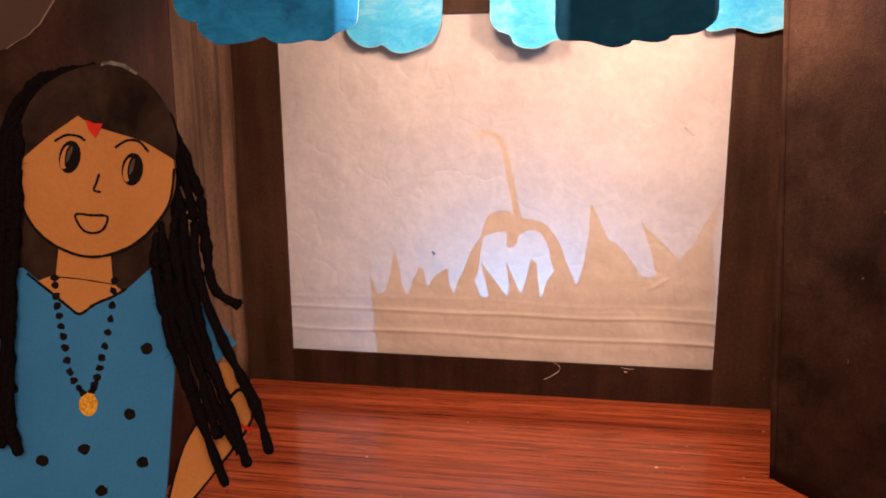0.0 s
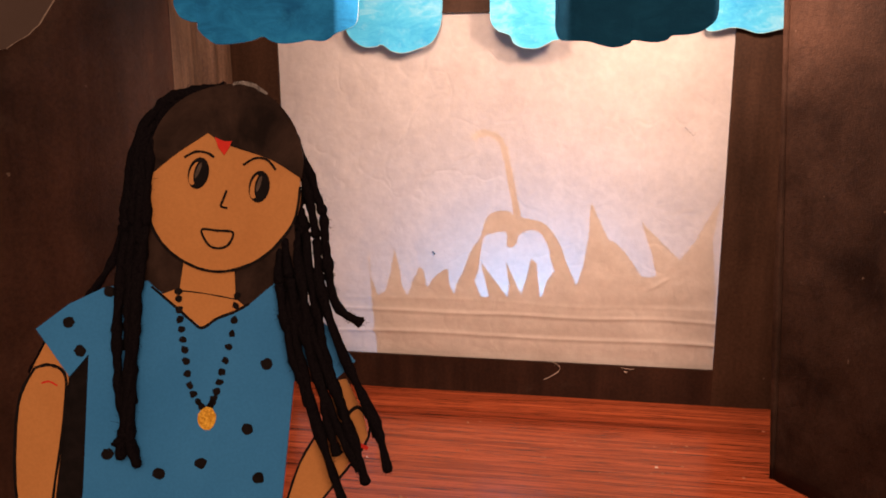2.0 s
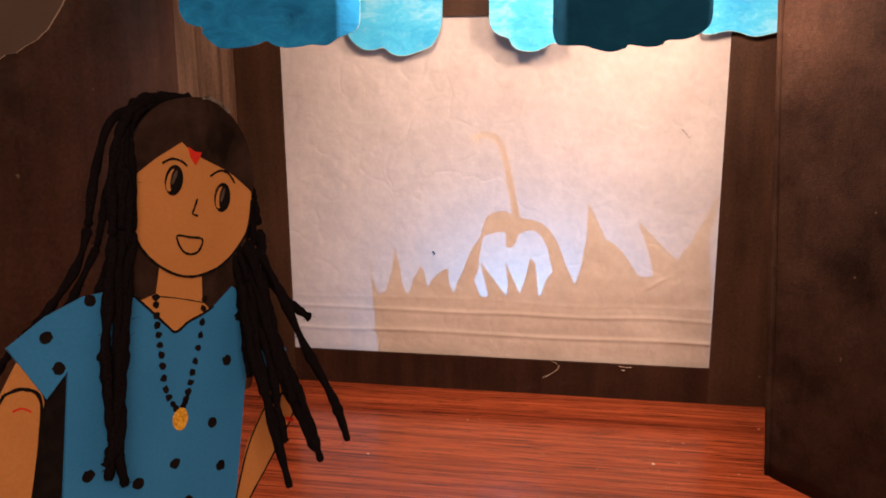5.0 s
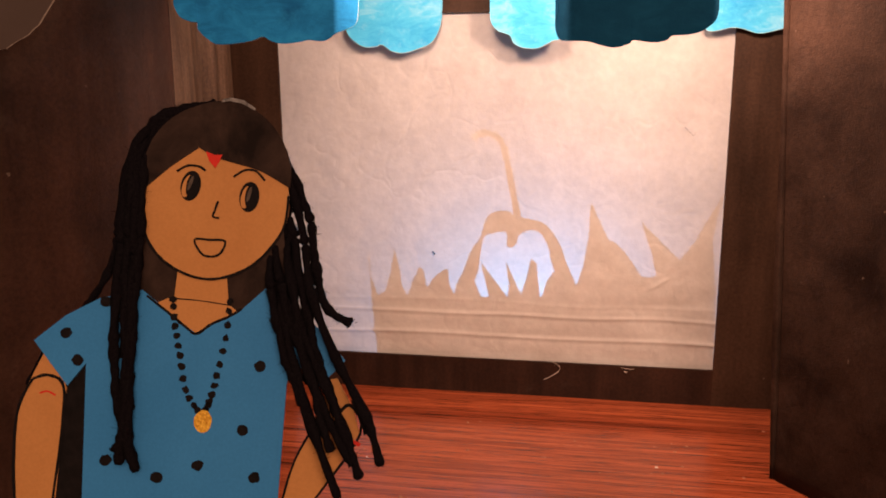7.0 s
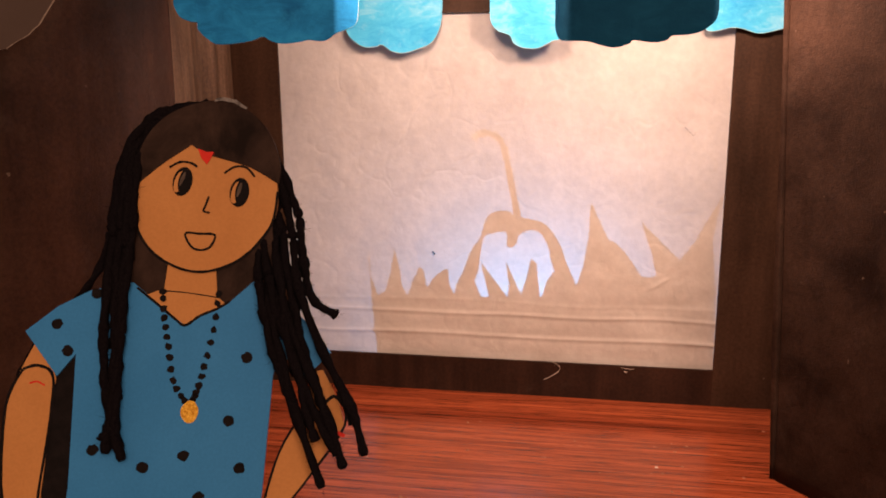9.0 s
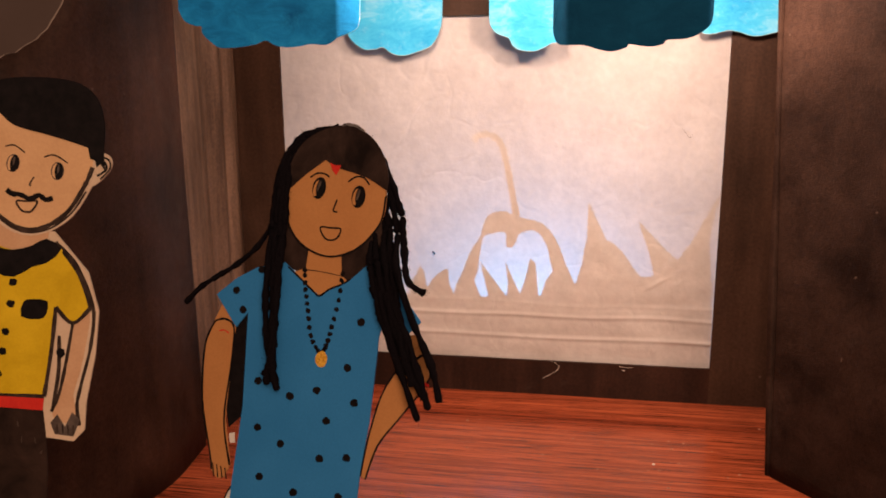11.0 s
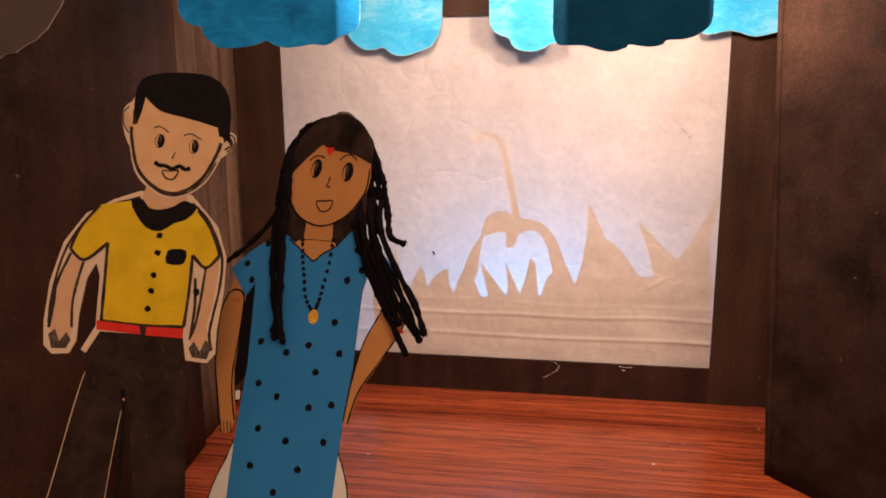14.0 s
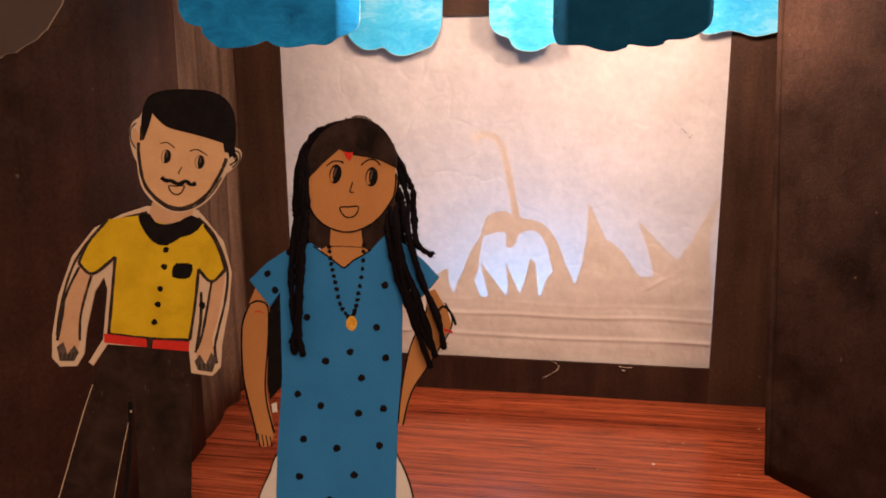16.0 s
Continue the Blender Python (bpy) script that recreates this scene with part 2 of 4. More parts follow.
class Cut:
    """A flat cut-out in millimetres, x to the right, z up, its face towards -y, in layers of card and paint."""

    def __init__(self, unit=0.001):
        self.v, self.f, self.mi, self.mats, self.sm, self.u = [], [], [], [], [], unit

    def slot(self, m):
        if m not in self.mats:
            self.mats.append(m)
        return self.mats.index(m)

    def add(self, verts, faces, mat, soft=False):
        o, s = len(self.v), self.slot(mat)
        self.v += [tuple(c * self.u for c in v) for v in verts]
        self.f += [tuple(i + o for i in f) for f in faces]
        self.mi += [s] * len(faces)
        self.sm += [soft] * len(faces)

    def poly(self, pts, front, mat, thick=0.25, curve=0):
        if curve:
            pts = smooth_line(pts, True, curve)
        n = len(pts)
        if sum(pts[i][0] * pts[(i + 1) % n][1] - pts[(i + 1) % n][0] * pts[i][1] for i in range(n)) < 0:
            pts = pts[::-1]
        vs = [(x, -front, z) for x, z in pts] + [(x, -front + thick, z) for x, z in pts]
        fs = [tuple(range(n)), tuple(range(2 * n - 1, n - 1, -1))]
        fs += [(i, i + n, (i + 1) % n + n, (i + 1) % n) for i in range(n)]
        self.add(vs, fs, mat)

    def oval(self, x, z, rx, rz, front, mat, lean=0, wob=0.0, n=18):
        a, rnd = radians(lean), random.Random(int(x * 31 + z * 17))
        pts = []
        for i in range(n):
            q = 2 * math.pi * i / n
            r = 1 + wob * rnd.uniform(-1, 1)
            px, pz = rx * r * math.cos(q), rz * r * math.sin(q)
            pts.append((x + px * math.cos(a) - pz * math.sin(a), z + px * math.sin(a) + pz * math.cos(a)))
        self.poly(pts, front, mat)

    def stroke(self, pts, width, front, mat, closed=False, n=5):
        p = smooth_line(pts, closed, n)
        k, vs, fs = len(p), [], []
        rnd = random.Random(int(abs(p[0][0] * 13 + p[0][1] * 7)))
        for i in range(k):
            a, b = (p[i - 1], p[(i + 1) % k]) if closed else (p[max(i - 1, 0)], p[min(i + 1, k - 1)])
            dx, dz = b[0] - a[0], b[1] - a[1]
            d = math.hypot(dx, dz) or 1
            w = width / 2 * rnd.uniform(0.82, 1.18)
            vs += [(p[i][0] - dz / d * w, -front, p[i][1] + dx / d * w), (p[i][0] + dz / d * w, -front, p[i][1] - dx / d * w)]
        for i in range(k if closed else k - 1):
            j = (i + 1) % k
            fs.append((2 * i + 1, 2 * j + 1, 2 * j, 2 * i))
        self.add(vs, fs, mat)

    def yarn(self, pts, radius, mat, n=9, seed=1, fuzz=26):
        """A twisted woollen strand through (x, depth, z) points, with stray fibres."""
        p = [Vector(q) for q in smooth_line(pts, False, n)]
        rnd, vs, fs, k = random.Random(seed), [], [], len(p)
        for i in range(k):
            t = (p[min(i + 1, k - 1)] - p[max(i - 1, 0)]).normalized()
            a = t.cross(Vector((0, 1, 0))).normalized()
            b = t.cross(a)
            r = radius * rnd.uniform(0.82, 1.18) * (0.55 if i in (0, k - 1) else 1)
            for j in range(8):
                q = 2 * math.pi * j / 8 + i * 0.55
                rr = r * (1 + 0.2 * math.cos(2 * (q - i * 0.9)))
                vs.append(tuple(p[i] + a * rr * math.cos(q - i * 0.55) + b * rr * math.sin(q - i * 0.55)))
        for i in range(k - 1):
            for j in range(8):
                fs.append((i * 8 + j, i * 8 + (j + 1) % 8, i * 8 + 8 + (j + 1) % 8, i * 8 + 8 + j))
        fs += [tuple(range(7, -1, -1)), tuple(range((k - 1) * 8, k * 8))]
        self.add(vs, fs, mat, True)
        for _ in range(fuzz):
            i = rnd.randrange(k)
            d = Vector((rnd.uniform(-1, 1), rnd.uniform(-0.6, 0.6), rnd.uniform(-1, 1))).normalized()
            c, e = p[i] + d * radius * 0.7, p[i] + d * radius * rnd.uniform(1.25, 1.9 if rnd.random() < 0.85 else 3.0)
            s = Vector((d.z, 0, -d.x)) * 0.14
            self.add([tuple(c - s), tuple(c + s), tuple(e)], [(0, 1, 2)], mat)

    def build(self, name):
        me = bpy.data.meshes.new(name)
        me.from_pydata(self.v, [], self.f)
        for m in self.mats:
            me.materials.append(m)
        me.polygons.foreach_set("material_index", self.mi)
        me.polygons.foreach_set("use_smooth", self.sm)
        me.update()
        return new(name, me)


def mesh_ob(name, verts, faces, mat, soft=False):
    me = bpy.data.meshes.new(name)
    me.from_pydata(verts, [], faces)
    me.materials.append(mat)
    me.polygons.foreach_set("use_smooth", [soft] * len(faces))
    me.update()
    return new(name, me)


def box(name, lo, hi, mat):
    (a, b, c), (d, e, f) = lo, hi
    v = [(a, b, c), (d, b, c), (d, e, c), (a, e, c), (a, b, f), (d, b, f), (d, e, f), (a, e, f)]
    return mesh_ob(name, v, [(3, 2, 1, 0), (4, 5, 6, 7), (0, 1, 5, 4), (1, 2, 6, 5), (2, 3, 7, 6), (3, 0, 4, 7)], mat)


def sheet(name, plan, z0, z1, mat, thick=0.0012, top=None, rows=14, wave=0.0012, seed=3, n=8, lean=0.0):
    """A standing sheet of paper along a line of the plan, a little wavy; top(x, y) gives its upper edge, lean how far it tips sideways per metre."""
    pts = smooth_line(plan, False, n)
    k, vs, fs = len(pts), [], []
    for side in (0, 1):
        for i, (x, y) in enumerate(pts):
            a, b = pts[max(i - 1, 0)], pts[min(i + 1, k - 1)]
            d = Vector((b[0] - a[0], b[1] - a[1])).normalized()
            h = top(x, y) if top else z1
            for j in range(rows + 1):
                z = z0 + (h - z0) * j / rows
                w = wave * noise.noise(Vector((x * 14 + seed, y * 14, z * 5))) + side * thick
                vs.append((x - d.y * w + lean * z, y + d.x * w, z))
    n = rows + 1
    for side in (0, 1):
        o = side * k * n
        for i in range(k - 1):
            for j in range(rows):
                q = (o + i * n + j, o + (i + 1) * n + j, o + (i + 1) * n + j + 1, o + i * n + j + 1)
                fs.append(q if not side else q[::-1])
    o = k * n
    for i in range(k - 1):
        for j, flip in ((0, 0), (rows, 1)):
            q = (i * n + j, o + i * n + j, o + (i + 1) * n + j, (i + 1) * n + j)
            fs.append(q[::-1] if flip else q)
    for i, flip in ((0, 0), (k - 1, 1)):
        for j in range(rows):
            q = (i * n + j, i * n + j + 1, o + i * n + j + 1, o + i * n + j)
            fs.append(q[::-1] if flip else q)
    ob = mesh_ob(name, vs, fs, mat, True)
    ob.data.materials.append(PAPER_CORE)
    for p in ob.data.polygons:
        if min(p.vertices) < o <= max(p.vertices):
            p.material_index, p.use_smooth = 1, False
    return ob


# ---- the stage ----
SX, SZ0, SZ1 = 0.21, 0.0355, 0.3684      # the screen's half width, its lower and upper edge

tagged(box("floor", (-1.0, -1.1, -0.03), (1.0, 0.6, 0.0), WOOD), "red-brown wood-grain laminate table top", "table top", kind="structure")

# back wall: four strips round the opening, in one mesh; the lower strip left darker for lamp falloff
wall = Cut(1.0)
for x0, x1, z0, z1, mat in ((-0.30, -SX, 0.0, 0.56, LIT_PAPER), (SX, 0.30, 0.0, 0.56, LIT_PAPER),
                           (-SX, SX, 0.0, SZ0, BLACK_PAPER), (-SX, SX, SZ1, 0.56, LIT_PAPER)):
    wall.poly([(x0, z0), (x1, z0), (x1, z1), (x0, z1)], 0.0, mat, 0.003)
tagged(wall.build("wall_back"), "matt black painted paper stage backdrop with a cut opening", "backdrop wall", kind="structure")

tagged(sheet("wall_right", [(0.268, 0.0), (0.262, -0.05), (0.2365, -0.130), (0.2350, -0.137), (0.2385, -0.1435), (0.256, -0.166), (0.302, -0.232), (0.40, -0.37)],
             0.0, 0.56, WING_PAPER, wave=0.0045, seed=8, n=14, rows=40, lean=-0.048), "black painted paper side wing, slightly creased", "side wing", kind="structure")
tagged(sheet("wall_left", [(-0.262, -0.24), (-0.248, -0.20), (-0.239, -0.15), (-0.243, -0.11), (-0.2495, -0.082), (-0.2455, -0.060), (-0.2535, -0.042), (-0.2500, -0.026), (-0.258, 0.0)],
             0.0, 0.56, LIT_WING_PAPER, wave=0.003, seed=2), "black paper side wing, coloured grey for lamplight", "side wing", kind="structure")


def torn(x, y):
    """The flap's upper edge, torn away towards its outer end."""
    if y > -0.262:
        return 0.56
    return float(np.interp(-y, (0.262, 0.2766, 0.2835, 0.2876, 0.2942, 0.2993, 0.3089, 0.3186, 0.40), (0.40, 0.3592, 0.3499, 0.3438, 0.3378, 0.3335, 0.3278, 0.323, 0.283))) + 0.0025 * noise.noise(Vector((y * 160, 2, 0)))


tagged(sheet("wall_flap", [(-0.315, -0.415), (-0.285, -0.365), (-0.253, -0.31), (-0.2285, -0.23), (-0.2325, -0.158)], 0.0, 0.56, FLAP_PAPER,
             top=torn, wave=0.002, seed=5, n=22, thick=0.0018), "black paper flap with a torn upper edge", "paper flap", kind="structure")
tagged(box("wall_room", (-3.0, 1.6, -0.8), (3.0, 1.7, 2.0), ROOM_WALL), "plain dim room wall", "wall", kind="structure")


# the translucent screen, a little wrinkled, with two folds near its lower edge
def screen():
    nx, nz, vs, fs = 170, 230, [], []
    for j in range(nz + 1):
        for i in range(nx + 1):
            x, z = -SX - 0.004 + (2 * SX + 0.008) * i / nx, SZ0 - 0.004 + (SZ1 - SZ0 + 0.008) * j / nz
            y = 0.0042 + 0.0006 * noise.noise(Vector((x * 18, z * 18, 1))) + 0.0003 * noise.noise(Vector((x * 70, z * 70, 4)))
            low = min(1.0, max(0.0, (0.15 - z) / 0.06))
            y += low * 0.0007 * noise.noise(Vector((x * 16, z * 75, 9))) + 0.00035 * noise.noise(Vector((x * 55, z * 30, 6)))
            for zf, depth in ((0.081, 0.0011), (0.059, 0.0013), (0.093, 0.0003)):
                d = z - zf + 0.004 * noise.noise(Vector((x * 9, zf * 50, 0))) + 0.01 * (x - 0.1)*0.3
                y -= depth * math.exp(-(d / 0.0014) ** 2)
            u = (x - 0.157) * 0.55 - (z - 0.118) * 0.83      # a short slanting crease
            v = (x - 0.157) * 0.83 + (z - 0.118) * 0.55
            y -= 0.0012 * math.exp(-(u / 0.0011) ** 2 - (v / 0.012) ** 4)
            vs.append((x, y, z))
    for j in range(nz):
        for i in range(nx):
            a = j * (nx + 1) + i
            fs.append((a, a + 1, a + nx + 2, a + nx + 1))
    return tagged(mesh_ob("paper_screen", vs, fs, TRACING, True), "wrinkled white translucent paper screen lit from behind", "paper screen")


SCREEN = screen()

# the cut-out meadow behind the screen
def shrunk(pts):
    """The outline whose shade falls on pts, drawn in towards the lamp behind it."""
    return [(BACK_LAMP[0] + (x - BACK_LAMP[0]) * 0.98, BACK_LAMP[2] + (z - BACK_LAMP[2]) * 0.98) for x, z in pts]


LEFT_BLADES = [(-0.1259, 0.1433), (-0.1238, 0.1141), (-0.1171, 0.0965), (-0.1088, 0.0998), (-0.103, 0.1207), (-0.0996, 0.1441), (-0.0953, 0.1268), (-0.0922, 0.1064),
          (-0.0865, 0.0965), (-0.081, 0.1126), (-0.0738, 0.1275), (-0.0699, 0.1218), (-0.0672, 0.1055)]
FLOWER_BLADES = [(-0.0568, 0.119), (-0.048, 0.1246), (-0.0451, 0.1253), (-0.0446, 0.1135), (-0.0395, 0.1001), (-0.0336, 0.1169), (-0.025, 0.1317), (-0.0176, 0.1116),
          (-0.0124, 0.0983), (-0.0044, 0.0986), (-0.0091, 0.1177), (-0.0131, 0.1338), (0.0035, 0.1123), (0.0137, 0.0993), (0.0148, 0.1127), (0.0117, 0.1346),
          (0.0203, 0.1159), (0.0267, 0.1027), (0.0326, 0.1221), (0.0362, 0.1382), (0.0413, 0.1338), (0.0433, 0.1138), (0.0452, 0.1005), (0.0474, 0.1024),
          (0.0515, 0.117), (0.0617, 0.1316)]
RIGHT_BLADES = [(0.0698, 0.1347), (0.0797, 0.1134), (0.0852, 0.1324), (0.0897, 0.1606), (0.0908, 0.1948), (0.0988, 0.1774), (0.108, 0.1583), (0.1134, 0.1568),
          (0.1233, 0.1476), (0.1391, 0.1246), (0.1455, 0.1231), (0.1533, 0.1256), (0.1487, 0.1455), (0.1379, 0.1766), (0.1543, 0.1595), (0.1735, 0.1408),
          (0.1855, 0.1576), (0.2091, 0.2037)]
grass = Cut(1.0)
grass.poly(shrunk(LEFT_BLADES + FLOWER_BLADES + RIGHT_BLADES + [(0.2017, 0.1606), (0.2069, 0.1091), (0.2096, 0.0200), (-0.1187, 0.0200)]), -0.0072, ARM_CARD, 0.0006)
tagged(grass.build("grass_cutout"), "brown card cut-out of grass blades behind the screen", "cut-out")
flower = Cut(1.0)
flower.poly(shrunk([(-0.0352, 0.1054), (-0.0294, 0.1261), (-0.022, 0.1466), (-0.0135, 0.1582), (-0.0096, 0.1725), (-0.0035, 0.1822), (0.0114, 0.1853), (0.0186, 0.1815),
          (0.028, 0.1789), (0.0472, 0.1738), (0.0612, 0.1574), (0.0699, 0.1351), (0.0769, 0.1154), (0.062, 0.1206), (0.0544, 0.1403), (0.0532, 0.1487),
          (0.0447, 0.1642), (0.0337, 0.1673), (0.0244, 0.162), (0.0212, 0.1535), (0.0162, 0.1494), (0.0123, 0.1521), (0.0116, 0.1645), (-0.0023, 0.1631),
          (-0.0107, 0.1583), (-0.014, 0.1411), (-0.018, 0.1178)]),
            -0.0064, ARM_CARD, 0.0005, 3)
flower.stroke(shrunk([(0.0225, 0.1788), (0.0167, 0.2092), (0.011, 0.2364), (0.0054, 0.2526), (-0.0055, 0.259), (-0.0164, 0.2579), (-0.0202, 0.2525)]), 0.0062, -0.0066, ARM_CARD)
tagged(flower.build("flower_cutout"), "brown card cut-out of a drooping flower behind the screen", "cut-out")


# painted paper clouds along the top
def cloud(pts, y, mat, label, top=0.50, back=(0, 0)):
    """A cloud of thick paper with a scalloped, slightly curled lower edge; back: how wide its two ends are folded away."""
    k = 1.0 if y < -0.1 else (y - EYE.y) / (-0.014 - EYE.y)
    edge = smooth_line([(EYE.x + (px - EYE.x) * k, EYE.z + (pz - EYE.z) * k) for px, pz in pts], False, 6)
    n, vs, fs, cols = len(edge), [], [], 7
    for side in (0, 1):
        for i, (x, z) in enumerate(edge):
            for j in range(cols):
                u = (0, 0.0035, 0.035, 0.11, 0.3, 0.6, 1)[j]
                zz = z + (top - z) * u
                fold = sum(max(0.0, w - d) * 2.2 for w, d in ((back[0], x - edge[0][0] + 0.002), (back[1], edge[-1][0] + 0.002 - x)) if w)
                curl = -fold + 0.0009 * math.exp(-((zz - z) / 0.006) ** 2) + 0.0015 * noise.noise(Vector((x * 40, zz * 40, y * 90)))
                vs.append((x, y - curl + side * 0.0014, zz))
    o = n * cols
    for i in range(n - 1):
        for j in range(cols - 1):
            q = (i * cols + j, (i + 1) * cols + j, (i + 1) * cols + j + 1, i * cols + j + 1)
            fs += [q, tuple(o + k for k in q[::-1])]
        fs.append((i * cols, o + i * cols, o + (i + 1) * cols, (i + 1) * cols))
    for i, r in ((0, range(cols - 1)), (n - 1, range(cols - 1))):
        for j in r:
            q = (i * cols + j, i * cols + j + 1, o + i * cols + j + 1, o + i * cols + j)
            fs.append(q if i == 0 else q[::-1])
    rim = []
    for f in fs:
        low = [v % cols for v in f]
        rim.append(min(f) < o <= max(f) or (mat is SKY_BLUE and max(low) == 1))
    ob = mesh_ob("paper_cloud", vs, [f for f, r in zip(fs, rim) if not r], mat, True)
    mesh_ob("cut_edge", vs, [f for f, r in zip(fs, rim) if r], EDGE_BLUE, True).parent = ob
    return tagged(ob, label, "paper cloud", "clouds along the top")


cloud([(-0.178, 0.3547), (-0.1743, 0.3476), (-0.1667, 0.3443), (-0.1621, 0.3435), (-0.162, 0.3393), (-0.1559, 0.3332), (-0.1502, 0.3302), (-0.1386, 0.3304), (-0.1269, 0.3319), (-0.1192, 0.3342), (-0.1136, 0.3314), (-0.1061, 0.3298), (-0.0967, 0.3304), (-0.0892, 0.3316), (-0.0788, 0.3311), (-0.0705, 0.3361), (-0.064, 0.3417), (-0.0626, 0.3501)],
      -0.25, MID_BLUE, "mid-blue painted paper cloud hanging over the stage", back=(0, 0.011))
cloud([(-0.1322, 0.3734), (-0.132, 0.3633), (-0.1361, 0.3542), (-0.131, 0.3455), (-0.1202, 0.3386), (-0.1093, 0.3385), (-0.1022, 0.3399), (-0.0932, 0.3341), (-0.0824, 0.3324), (-0.069, 0.3358), (-0.0556, 0.3416), (-0.0476, 0.3565), (-0.0459, 0.3713)],
      -0.008, SKY_BLUE, "pale sky-blue painted paper cloud hanging over the stage")
cloud([(-0.003, 0.3702), (-0.0019, 0.358), (0.0043, 0.3504), (0.0146, 0.3463), (0.0187, 0.3393), (0.0274, 0.3352), (0.0401, 0.335), (0.0526, 0.3407), (0.06, 0.3445), (0.0659, 0.3685)],
      -0.021, SKY_BLUE, "pale sky-blue painted paper cloud hanging over the stage")
cloud([(0.0639, 0.347), (0.0618, 0.339), (0.0643, 0.3308), (0.0693, 0.3284), (0.0809, 0.3279), (0.0893, 0.3255), (0.0975, 0.3241), (0.1055, 0.3262), (0.1077, 0.3281), (0.1184, 0.3266), (0.1263, 0.3277), (0.1294, 0.3302), (0.1389, 0.3307), (0.1466, 0.3331), (0.1531, 0.3386), (0.1552, 0.3447)],
      -0.25, DEEP_BLUE, "deep-blue painted paper cloud hanging over the stage", back=(0.008, 0.005))
cloud([(0.1798, 0.3561), (0.1827, 0.3476), (0.1906, 0.3465), (0.2034, 0.349), (0.2127, 0.3479), (0.2267, 0.3439), (0.2459, 0.3477)],
      -0.008, SKY_BLUE, "pale blue painted paper cloud with a straight side")
tagged(box("trim", (-0.262, -0.256, 0.50), (0.262, -0.0005, 0.512), BLACK_PAPER), "black paper strip that holds the clouds", "trim", kind="structure")


# wood chips and a few crumbs of paper on the table, and two stray threads
def crumbs():
    c, rnd = Cut(1.0), random.Random(4)
    for x, y in [(-0.008, -0.036), (-0.004, -0.069), (-0.015, -0.073), (-0.008, -0.127), (0.082, -0.096), (0.087, -0.105), (0.057, -0.13), (0.102, -0.149), (0.132, -0.096), (0.149, -0.096), (0.164, -0.088), (0.165, -0.103), (0.176, -0.091), (0.168, -0.129), (0.147, -0.133), (0.142, -0.144), (0.151, -0.143), (0.155, -0.17), (0.198, -0.102), (0.247, -0.051), (-0.096, -0.138), (-0.089, -0.152), (-0.047, -0.21), (0.213, -0.14), (0.203, -0.147)]:
        r = rnd.uniform(0.0008, 0.0016)
        ring = [(x + r * rnd.uniform(0.6, 1.5) * math.cos(a), y + r * rnd.uniform(0.5, 1.0) * math.sin(a)) for a in (0, 1.2, 2.5, 3.8, 5.1)]
        h = r * rnd.uniform(0.7, 1.2)
        c.add([(p, q, 0.0) for p, q in ring] + [(x, y, h)], [(i, (i + 1) % 5, 5) for i in range(5)], CRUMB if rnd.random() < 0.06 else WOOD_CHIP)
    return tagged(c.build("chips_and_crumbs"), "tiny wood chips and paper crumbs scattered on the table", "crumbs", kind="stuff")


crumbs()


def thread(pts, y, radius, label, mat):
    c = Cut(1.0)
    c.yarn([(x, y, z) for x, z in pts], radius, mat, fuzz=0)
    return tagged(c.build("thread"), label, "thread")


thread([(0.0586, 0.0364), (0.0659, 0.032), (0.0644, 0.0266), (0.0562, 0.0207), (0.0506, 0.018)], -0.0008, 0.0002, "pale loose thread stuck to the black backdrop", CRUMB)
thread([(0.1723, 0.2648), (0.176, 0.2608), (0.1797, 0.2567), (0.1815, 0.2597)], 0.0030, 0.00012, "fine dark thread stuck to the paper screen", GREY_INK)
thread([(-0.0606, 0.1436), (-0.0597, 0.1424), (-0.0585, 0.1409)], 0.0028, 0.0006, "tiny dark splinter stuck to the paper screen", INK)
torn_edge = Cut(1.0)
torn_edge.yarn([(0.1245, -0.0006, 0.0342), (0.1290, -0.0007, 0.0336), (0.1335, -0.0006, 0.0331), (0.1375, -0.0006, 0.0337)], 0.00022, CRUMB, fuzz=0)
torn_edge.build("torn_edge").parent = SCREEN
thread([(0.1276, 0.0304), (0.1292, 0.0301), (0.1306, 0.0297)], -0.0008, 0.0004, "white paper scrap stuck to the black backdrop", CRUMB)


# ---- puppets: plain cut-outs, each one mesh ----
# the loose woollen locks: their strands, placed to fit the camera's view, and the point on which each lock swings
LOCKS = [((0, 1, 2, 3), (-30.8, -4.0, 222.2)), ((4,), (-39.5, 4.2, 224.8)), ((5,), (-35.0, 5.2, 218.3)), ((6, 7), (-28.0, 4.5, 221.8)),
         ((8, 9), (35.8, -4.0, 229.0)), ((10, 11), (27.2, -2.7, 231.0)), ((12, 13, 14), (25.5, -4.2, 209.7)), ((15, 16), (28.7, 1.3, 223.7))]


